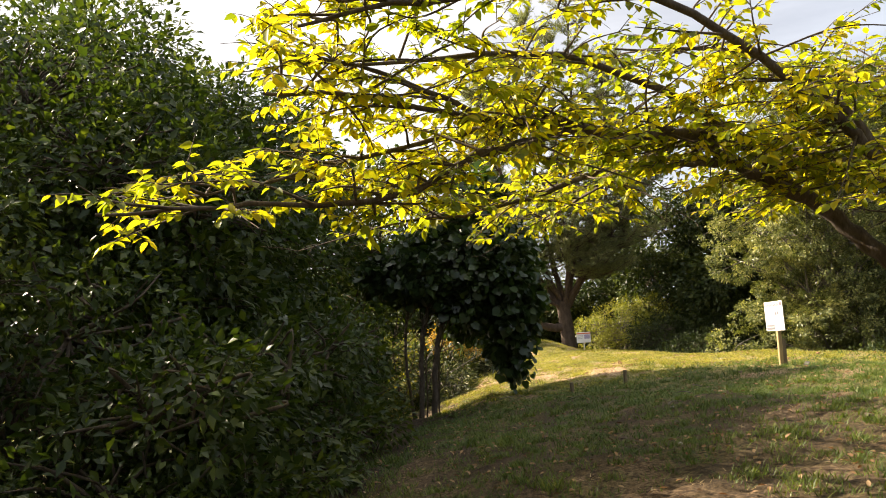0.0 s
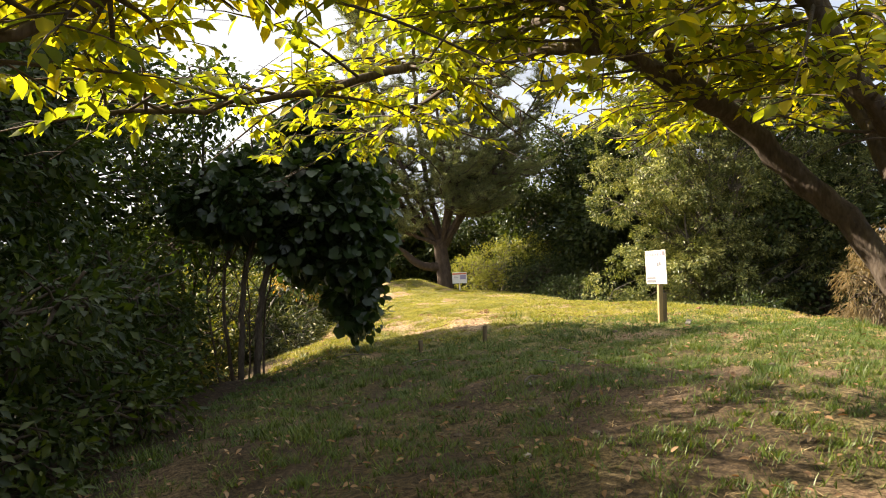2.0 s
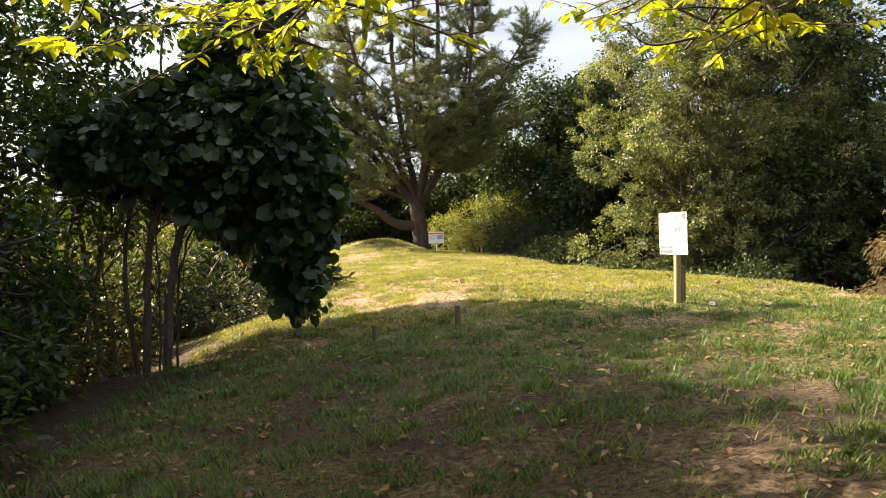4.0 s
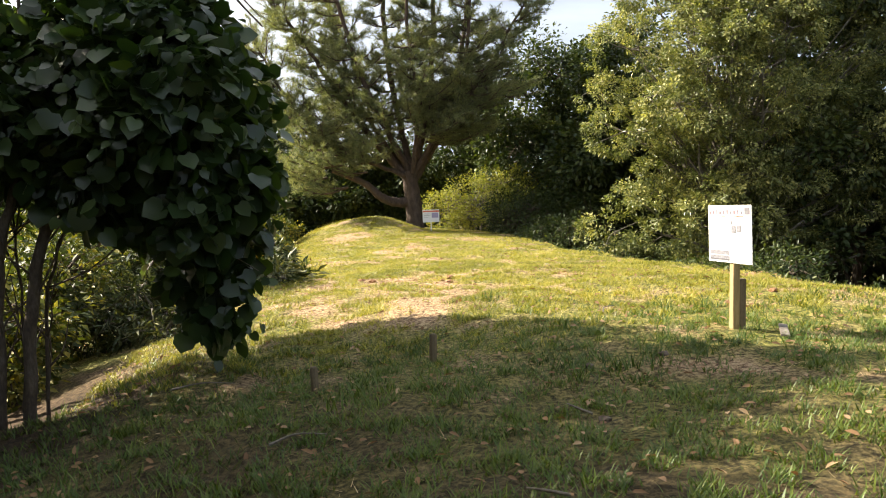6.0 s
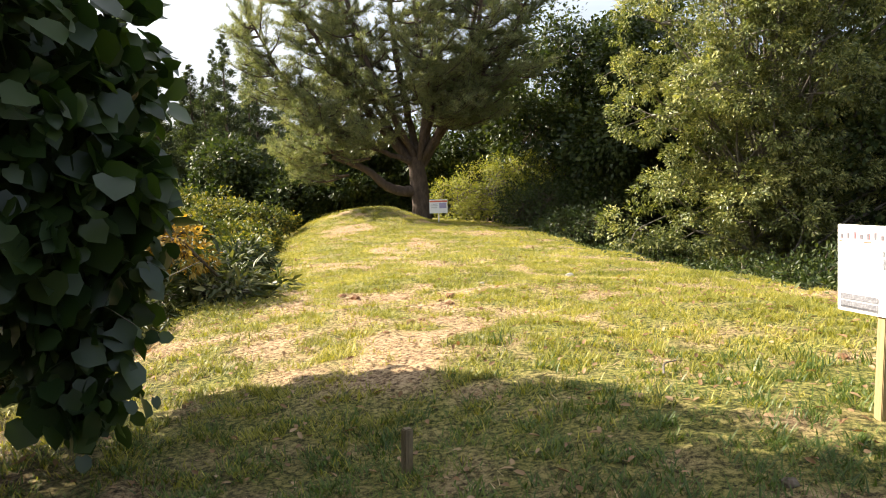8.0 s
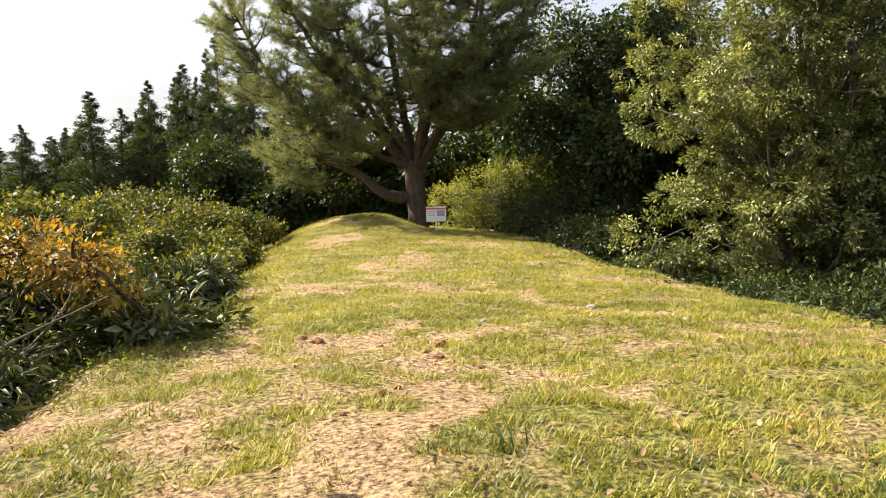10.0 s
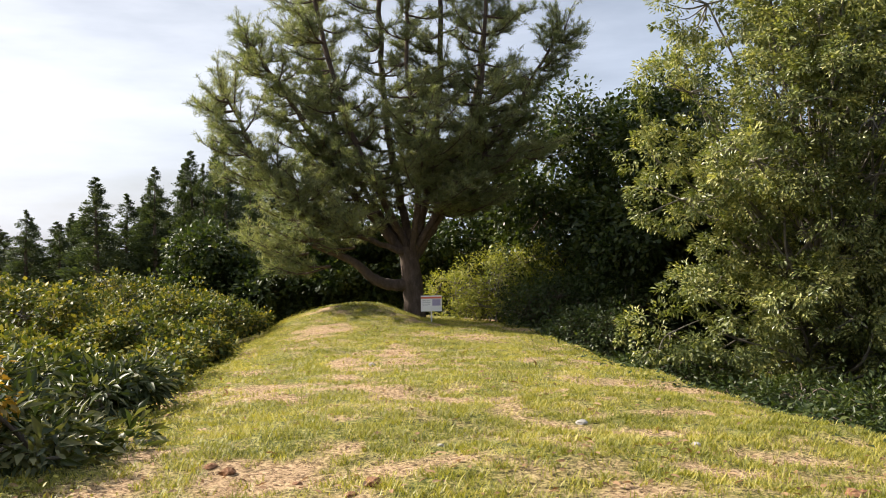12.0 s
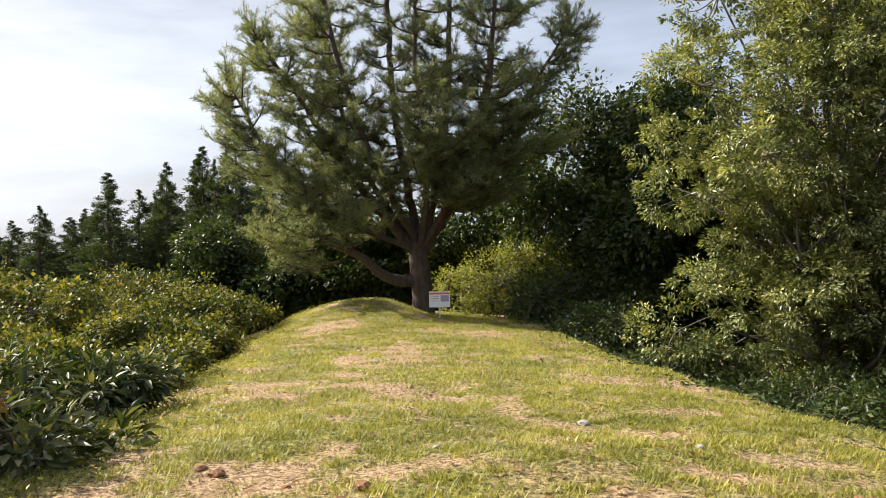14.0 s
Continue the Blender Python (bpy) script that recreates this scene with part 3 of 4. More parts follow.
            for _ in range(int(ln * 7) + 1):
                b = q[rng.integers(2, len(q))]
                e = d * 0.6 + rng.normal(0, 0.6, 3) * (1, 1, 0.35)
                e = e / np.linalg.norm(e) * rng.uniform(0.12, 0.32)
                twigs.append((np.array([b, b + e * 0.5 + (0, 0, 0.01), b + e]), 0.004, 0.0015))
                side = np.cross(e, (0, 0, 1.0))
                for j in range(int(rng.integers(4, 8))):
                    f = (j + 0.6) / 7
                    at.append(b + e * f)
                    tip.append(e / np.linalg.norm(e) * 0.6 + side / (np.linalg.norm(side) + 1e-6) * (1 if j % 2 else -1) * 0.8 + np.array([0, 0, -0.45]) + rng.normal(0, 0.25, 3))
                    face.append(np.array([0, 0, 1.0]) + rng.normal(0, 0.35, 3))
    at, tip, face = np.array(at), np.array(tip), np.array(face)
    g = at + o
    clear = (g[:, 2] > 2.2) | ((np.abs(g[:, 0] - walk_x(g[:, 1])) > 0.8) & (g[:, 2] > np.where(g[:, 1] > 5.6, 2.1, 1.86)))
    clear &= g[:, 0] > -2.1 - 0.4 * (g[:, 1] - 4.2) + 1.0 * np.maximum(g[:, 2] - 2.1, 0) + rng.normal(0, 0.08, len(g))
    at, tip, face = at[clear], tip[clear], face[clear]
    tagged(tubes("twigwork", twigs, M_BARK, ob, 4), kind="stuff")
    ln = rng.uniform(0.055, 0.105, len(at))
    tagged(leaf_cloud("crown", OVAL, at, tip, face, ln, ln * rng.uniform(0.5, 0.68, len(at)), M_CHERRY, ob), "yellow and green sunlit leaves")
    return ob


cherry_tree()

# ---- thicket beside the path ----
def creeper_tree():
    """A small tree on two bare leaning stems, its crown buried in large hanging creeper leaves."""
    x, y = -0.40, 14.1
    z = ground_at(x, y)
    ob = empty("creeper_tree", x, y, z, "small dark tree on two bare stems smothered in hanging large-leaved creeper", "tree")
    up = -z
    lobes = [((a, b, c + up), r) for a, b, c, r in (
        (1.22, 0.10, 2.15, (0.80, 0.80, 0.75)), (1.52, 0.15, 1.50, (0.50, 0.55, 0.65)), (1.52, 0.45, 0.80, (0.27, 0.30, 0.45)), (1.58, 0.55, 0.36, (0.12, 0.15, 0.2)),
        (1.02, 0.20, 2.85, (0.56, 0.62, 0.50)), (1.2, 0.40, 3.35, (0.42, 0.46, 0.42)), (0.35, 0.30, 2.30, (0.52, 0.60, 0.42)), (0.75, 1.70, 2.15, (0.70, 0.80, 0.75)),
        (0.9, 2.1, 1.4, (0.5, 0.5, 0.6)), (0.75, 0.2, 1.62, (0.4, 0.5, 0.3)), (0.0, 0.1, 2.15, (0.5, 0.55, 0.5)), (-0.5, 0.3, 2.0, (0.4, 0.5, 0.35)))]
    cc, hh, at, tip, face, ln, wd = lobe_leaves(lobes, 860, 26, 0.25, 0.13, 0.55, 1.0, 0.35, 1.0, 0.9)
    leaf_cloud("crown", HEART, at, tip, face, ln, wd, M_VINE, ob)
    stems = ([(-0.10, 0, -0.1), (-0.02, 0, 0.7 + up), (0.11, 0, 1.37 + up), (0.45, 0.1, 2.3 + up), (0.7, 0.2, 3.0 + up)], [(0.13, -0.02, -0.1), (0.22, 0, 0.6 + up), (0.44, 0, 1.36 + up), (0.9, 0.1, 2.1 + up), (1.2, 0.2, 2.6 + up)],
             [(-0.2, 0.2, -0.1), (-0.3, 0.2, 0.8 + up), (-0.15, 0.3, 1.7 + up), (0.1, 0.4, 2.6 + up), (0.2, 0.5, 3.5 + up)],
             [(0.2, 0.2, -0.1), (0.3, 0.2, 0.7 + up), (0.6, 0.3, 1.6 + up), (0.8, 0.3, 2.2 + up)], [(-0.35, 0.1, -0.1), (-0.5, 0.1, 0.7 + up), (-0.4, 0.2, 1.5 + up), (-0.5, 0.3, 2.1 + up)],
             [(0.0, 0.3, -0.1), (0.05, 0.3, 0.7 + up), (0.0, 0.3, 1.5 + up), (0.1, 0.2, 2.2 + up)])
    lines = []
    for pts, r in zip(stems, (0.050, 0.058, 0.03, 0.018, 0.016, 0.014)):
        line = bend(pts, 6, 0.008)
        tubes("stem", [(line, r, r * 0.4)], M_BARK, ob, 9)
        for s in rng.uniform(0.15, 0.6, 9):
            p = line[int(s * (len(line) - 1))]
            d = np.array([rng.normal(0.1, 0.35), rng.normal(0, 0.35), rng.uniform(0.3, 0.8)])
            lines.append((bend([p, p + d * 0.5 + rng.normal(0, 0.04, 3), p + d], 3), 0.010, 0.004))
    for c, h in zip(cc[::3], hh[::3]):
        lines.append((bend([h, (h + c) / 2 + rng.normal(0, 0.1, 3), c], 3), 0.014, 0.005))
    tagged(tubes("branchwork", lines, M_BARK, ob, 5), kind="stuff")
    tubes("tendril", [(bend([(1.03, -0.32, 0.0), (1.32, -0.46, 0.02), (1.59, -0.5, 0.03), (1.79, -0.44, -0.06), (1.97, -0.48, -0.17)], 5) + np.array([0, 0.6, 0.95 + up]), 0.004, 0.003)], M_PALEBARK, ob, 5)
    return ob


creeper_tree()
place("thicket_tree", -4.6, 11.7, lobes_of((0, 0, 3.7, 2.0, 1.8, 1.2), (1.2, 0.3, 4.6, 1.7, 1.6, 0.9), (-1.2, 0, 5.2, 2.0, 1.8, 1.2), (1.9, -0.4, 3.2, 1.2, 1.2, 0.8)), M_THICKET, M_BARK,
      "tall dark evergreen tree in the thicket", "tree", "thicket trees", clumps=504, per=30, spread=0.42, size=0.125, r0=0.13, aspect=0.58)
place("thicket_tree", -5.2, 9.6, lobes_of((0.6, 0, 3.6, 2.2, 1.9, 1.5), (0.2, 0.5, 5.0, 2.0, 1.8, 1.0), (1.4, -0.3, 2.4, 1.5, 1.5, 1.1), (-2.0, -1.6, 4.4, 2.0, 1.8, 1.3)), M_THICKET, M_BARK,
      "dark evergreen tree with dense low foliage", "tree", "thicket trees", clumps=504, per=30, spread=0.45, size=0.125, r0=0.12, aspect=0.58)
place("thicket_tree", -9.4, 13.6, lobes_of((0, 0, 4.5, 2.6, 2.0, 2.0), (1.0, 0, 7.0, 2.2, 1.8, 1.6), (-1.5, 0, 8.2, 2.2, 1.8, 1.5)), M_THICKET, M_BARK,
      "tall dark evergreen tree at the back of the thicket", "tree", "thicket trees", clumps=446, per=30, spread=0.5, size=0.12, r0=0.15, aspect=0.55)
place("thicket_tree", -3.1, 14.4, lobes_of((0.1, 0, 2.9, 1.2, 1.0, 0.6), (0.4, 0.2, 3.9, 1.3, 1.2, 0.8), (-0.9, 0.2, 4.7, 1.5, 1.2, 0.8), (0.1, 0.2, 5.5, 1.3, 1.2, 0.8), (-0.5, 0.4, 6.5, 1.3, 1.2, 0.8)), M_THICKET, M_BARK,
      "slender dark evergreen tree beside the creeper tree", "tree", "thicket trees", clumps=480, per=30, spread=0.36, size=0.12, r0=0.09, aspect=0.58)
place("thicket_tree", -6.4, 14.3, lobes_of((0, 0, 4.4, 2.0, 1.6, 1.4), (1.0, 0, 6.2, 2.0, 1.6, 1.2), (-1.0, 0.2, 7.3, 1.9, 1.6, 1.0), (0.8, -0.6, 3.0, 1.8, 1.5, 1.1)), M_THICKET, M_BARK,
      "tall dark evergreen tree with sky showing through", "tree", "thicket trees", clumps=374, per=30, spread=0.42, size=0.13, r0=0.15, aspect=0.58)
place("thicket_tree", -7.4, 11.6, lobes_of((0, 0, 4.2, 2.2, 2.2, 1.8), (0.8, 0.6, 6.3, 2.2, 2.0, 1.3), (-1.4, 0.9, 7.0, 2.0, 2.0, 1.3)), M_THICKET, M_BARK,
      "tall dark evergreen tree in the thicket", "tree", "thicket trees", clumps=489, per=30, spread=0.45, size=0.13, r0=0.15, aspect=0.58)
place("thicket_tree", -4.9, 13.0, lobes_of((0.2, 0, 4.0, 1.2, 1.1, 0.9), (0.0, 0.1, 5.5, 1.4, 1.1, 0.9), (-0.3, 0, 6.7, 1.3, 1.1, 0.8)), M_THICKET, M_BARK,
      "tall dark evergreen tree in the thicket", "tree", "thicket trees", clumps=273, per=30, spread=0.38, size=0.12, r0=0.1, aspect=0.58)
place("thicket_tree", -1.6, 16.0, lobes_of((0, 0, 2.6, 0.9, 0.8, 0.6), (0.4, 0.1, 3.6, 0.9, 0.8, 0.6), (-0.6, 0.1, 4.4, 1.0, 0.8, 0.7), (0.5, 0.0, 4.9, 0.7, 0.7, 0.5)), M_THICKET, M_BARK,
      "thin dark tree with sky showing between its leaves", "tree", "thicket trees", clumps=230, per=26, spread=0.36, size=0.12, r0=0.05, aspect=0.6, stems=2)
for tx, ty, hi in ((-3.2, 8.9, 4.2), (-3.1, 10.9, 4.8), (-3.2, 12.7, 5.4)):
    place("thicket_tree", tx, ty, lobes_of((0, 0, hi * 0.5, 1.1, 1.2, 0.9), (0.3, 0.2, hi * 0.72, 1.2, 1.3, 0.9), (-0.4, 0, hi * 0.88, 1.2, 1.3, 0.8), (-0.8, 0.3, hi * 0.6, 1.1, 1.2, 0.9)), M_THICKET, M_BARK,
          "slender dark evergreen tree leaning over the path", "tree", "thicket trees", clumps=302, per=30, spread=0.38, size=0.12, r0=0.07, aspect=0.58)
place("thicket_tree", -4.3, 6.6, lobes_of((-0.2, 0, 2.2, 1.4, 1.5, 1.2), (-0.8, 0.4, 3.2, 1.5, 1.5, 0.8), (0.4, 0.8, 1.4, 1.2, 1.3, 1.0)), M_THICKET, M_BARK,
      "dark leafy tree at the edge of the path", "tree", "thicket trees", clumps=374, per=30, spread=0.4, size=0.09, r0=0.1, aspect=0.55)
# trees out of view beside and behind the start, added to block sky light
wood_tree = place("wood_tree", -6.0, 2.5, lobes_of((0, 0, 2.6, 2.0, 2.0, 1.6), (0.8, 0.4, 4.6, 2.0, 1.9, 1.4), (-0.9, -0.3, 6.4, 1.9, 1.9, 1.4), (0.2, 0.2, 7.8, 1.4, 1.4, 1.0)), M_THICKET, M_BARK,
      "dark evergreen tree of the wood behind the path", "tree", "wood trees", clumps=420, per=34, spread=0.5, size=0.16, r0=0.14, aspect=0.58)
for i, (tx, ty) in enumerate(((-6.5, -1.8), (-3.5, -5.5), (1.0, -7.5), (5.5, -6.5), (9.5, -3.0), (11.5, 1.5), (13.0, 5.5), (9.0, 2.0))):
    copy_thing(wood_tree, pose(tx, ty, ground_at(tx, ty), 0, 0, 50 * i + 20))
for bx, by, bh, wide in ((-2.3, 5.6, 1.0, 0.9), (-2.2, 7.2, 1.15, 1.0), (-2.0, 8.9, 1.2, 1.0), (-1.9, 10.6, 1.25, 1.0), (-1.9, 12.4, 1.3, 1.0), (-1.9, 13.9, 0.9, 0.8), (-3.6, 10.0, 2.0, 1.3), (-3.4, 6.6, 1.6, 1.2)):
    place("shrub", bx, by, lobes_of((0, 0, bh * 0.55, wide, wide, bh * 0.6), (0.25, 0.3, bh * 1.15, wide * 0.8, wide * 0.8, bh * 0.5), (0.3, -0.4, 0.35, wide * 0.9, wide * 0.8, 0.35)), M_THICKET, M_BARK,
          "dense dark green shrub under the thicket trees", "shrub", "thicket shrubs", clumps=200, per=28, spread=0.24, size=0.1, r0=0.025, stems=3, aspect=0.5, lumps=5)

for bx, by, bh, wide in ((-2.6, 17.4, 1.35, 1.0), (-4.8, 19.0, 1.7, 1.4), (-4.2, 16.4, 1.4, 1.0), (-1.6, 17.0, 0.75, 0.7), (-1.7, 19.0, 1.2, 0.9)):
    place("shrub", bx, by, lobes_of((0, 0, bh * 0.55, wide, wide, bh * 0.55), (0.25, 0.3, bh * 1.1, wide * 0.8, wide * 0.8, bh * 0.45)), M_KUDZU, M_BARK,
          "sunlit yellow-green shrub behind the thicket", "shrub", "sunlit shrubs", clumps=150, per=26, spread=0.26, size=0.1, r0=0.025, stems=3, aspect=0.55, lumps=5)

# ---- slope beside the open ridge ----
place("bamboo_grass_bush", 0.75, 21.4, lobes_of((0.2, 0.2, 0.25, 1.0, 1.2, 0.4), (-1.2, 1.2, 0.38, 1.4, 1.5, 0.42), (-2.6, 0.2, 0.5, 1.5, 1.6, 0.45), (-0.4, 2.6, 0.3, 1.0, 1.1, 0.4)), M_SASA, M_PALEBARK,
      "tangled bush of bamboo grass with pale drying leaves", "bush", clumps=560, per=28, spread=0.24, size=0.18, r0=0.018, stems=4, aspect=0.3, droop=0.5, lumps=6, fill=False, share=0.36)
place("bamboo_grass_bush", 0.3, 26.2, lobes_of((0.4, 0, 0.4, 0.8, 1.2, 0.42), (-1.6, 0.6, 0.5, 1.5, 1.7, 0.5), (0.3, 2.4, 0.45, 0.7, 1.0, 0.45)), M_KUDZU, M_PALEBARK,
      "green bush grown over with creeper beside the ridge", "bush", clumps=520, per=32, spread=0.26, size=0.09, r0=0.02, stems=4, aspect=0.8, outline=DIAMOND, lumps=6, fill=False, share=0.36)
place("bamboo_grass_bush", -0.5, 19.2, lobes_of((0.3, 0, 0.3, 0.9, 0.9, 0.42), (-0.8, 0.3, 0.45, 1.1, 1.1, 0.5), (0.5, 1.0, 0.4, 0.7, 0.8, 0.45)), M_SASA, M_PALEBARK,
      "low dark bush of bamboo grass beside the ridge", "bush", clumps=330, per=28, spread=0.24, size=0.15, r0=0.015, stems=3, aspect=0.22, droop=0.5, lumps=6, share=0.4)
place("autumn_shrub", 0.5, 20.7, lobes_of((0, 0, 1.1, 0.4, 0.35, 0.2), (0.35, -0.2, 0.95, 0.3, 0.3, 0.2), (-0.5, 0.1, 1.2, 0.35, 0.3, 0.2)), M_AUTUMN, M_BARK, "shrub with orange autumn leaves above the bamboo grass", "shrub", clumps=60, per=20, spread=0.2, size=0.09, r0=0.015, stems=2)
for kx, ky, kr, kh in ((-3.5, 31, 2.6, 2.6), (-8.0, 33, 3.4, 4.4), (-0.6, 33.5, 1.6, 1.6), (-5.0, 39, 3.4, 4.3), (-12.0, 38, 4.0, 5.4), (-0.5, 40.5, 1.8, 2.1), (-9.5, 46, 4.5, 5.7), (-17, 46, 5, 6.0), (-3.5, 47, 3.2, 4.6), (-16, 56, 6, 5.4), (-7, 56, 5, 5.2), (-26, 58, 7, 5.6)):
    place("creeper_thicket", kx, ky, lobes_of((0, 0, kh * 0.45, kr, kr, kh * 0.62), (kr * 0.5, -kr * 0.3, kh * 0.6, kr * 0.6, kr * 0.55, kh * 0.4), (-kr * 0.5, 0.2, kh * 0.72, kr * 0.6, kr * 0.6, kh * 0.35)), M_KUDZU, M_PALEBARK,
          "low mass of bushes buried in green and yellowing creeper", "bush", "creeper thickets", clumps=int(260 + 70 * kr), per=40, spread=0.30, size=0.085 + 0.012 * kr, r0=0.04, stems=3, aspect=0.8, shell=0.8, twigs=0.5, lumps=12, fill=False, share=0.27)


for i, (dx, dy, dz, ln, a, up) in enumerate(((0.6, 19.6, 0.3, 1.1, 20, 18), (-0.3, 20.8, 0.9, 1.2, 60, 30), (-1.6, 22.0, 1.1, 1.5, 40, 22), (-3.4, 27.5, 1.2, 2.0, 50, 30), (-2.6, 24.8, 1.1, 1.6, 75, 35), (0.2, 22.6, 0.5, 1.0, 120, 25), (-5.0, 29.0, 1.6, 2.2, 30, 40))):
    stick = tubes("dead_branch", [(bend([(-ln / 2, 0, 0), (-0.1, 0.05, 0.04), (ln / 2, -0.04, 0.1)], 5), 0.018, 0.006), (bend([(0, 0.03, 0.03), (ln * 0.2, 0.12, 0.16), (ln * 0.3, 0.2, 0.3)], 4), 0.009, 0.004)], M_PALEBARK, None, 6)
    stick.matrix_basis = pose(dx, dy, ground_at(dx, dy) + dz + 0.25, 0, -up, a)
    tagged(stick, "bare pale dead branch caught in the bushes", "branch", "dead branches")


# ---- far cedars ----
def cedar():
    ob = empty("cedar_tree", 0, 0, 0, "dark pointed cedar in the far plantation", "tree", "far cedars")
    h = 17.0
    tubes("trunk", [(bend([(0, 0, -0.3), (0.1, 0, h * 0.5), (0, 0, h - 1.4)], 6), 0.28, 0.02)], M_BARK, ob, 7)
    at, tip, face, ln = [], [], [], []
    for s in np.linspace(0.02, 1, 120) ** 0.95:
        reach = (0.04 + 2.7 * (1 - s) ** 0.85) * rng.uniform(0.7, 1.2)
        a0 = rng.uniform(0, 2 * np.pi)
        d = np.array([np.cos(a0), np.sin(a0), 0.25])
        k = 95
        f = rng.random(k) ** 0.7
        p = np.array([0, 0, 1.2 + s * (h - 1.0)]) + d * (f * reach)[:, None] + np.array([0, 0, -0.5]) * (f * f * reach)[:, None] * 0.5
        at.append(p + rng.normal(0, 0.05 + 0.08 * reach, (k, 3)) * (1, 1, 1.3))
        tip.append(d + (0, 0, 0.55) + ball(k) * 0.6)
        face.append(d + (0, 0, 0.8) + ball(k) * 0.5)
        ln.append(rng.uniform(0.2, 0.42, k) * (1.15 - 0.8 * s))
    at, tip, face, ln = np.vstack(at), np.vstack(tip), np.vstack(face), np.concatenate(ln)
    leaf_cloud("crown", DIAMOND, at, tip, face, ln, ln * 0.5, M_CEDAR, ob)
    return ob


first_cedar = cedar()
CEDARS = ((-37.0, 100, 3.6), (-32.8, 96.2, 3.1), (-29.3, 97.9, 3.4), (-25.0, 93.4, 4.6), (-24.6, 100.4, 3.7), (-22.8, 99.2, 4.5), (-20.5, 95, 4.2), (-17.5, 88.6, 7.2), (-15.4, 96.7, 5.8), (-12.8, 90.1, 8.2), (-10.3, 93.9, 10.0),
          (-8.4, 89, 8.4), (-6.3, 87.5, 12.0), (-4.0, 95.3, 10.4), (0.1, 100.8, 9.4), (-41, 98, 3.2), (-14.8, 102, 7.0))
for i, (x, y, top) in enumerate(CEDARS + tuple((x + 1.9, y + 3, top - 1.3) for x, y, top in CEDARS) + tuple((x - 1.7, y + 6, top - 0.6) for x, y, top in CEDARS[2:])):
    z = ground_at(x, y)
    k = (top - z) / 17.0
    wide = 1.35 + 0.3 * math.sin(i * 2.1)
    m = pose(x, y, z, 0, 0, 67 * i) @ Matrix.Diagonal((wide, wide, k, 1))
    if i == 0:
        first_cedar.matrix_basis = m
    else:
        c = first_cedar.copy()
        scene.collection.objects.link(c)
        c.matrix_basis = m
        for o in first_cedar.children:
            q = o.copy()
            scene.collection.objects.link(q)
            q.parent = c


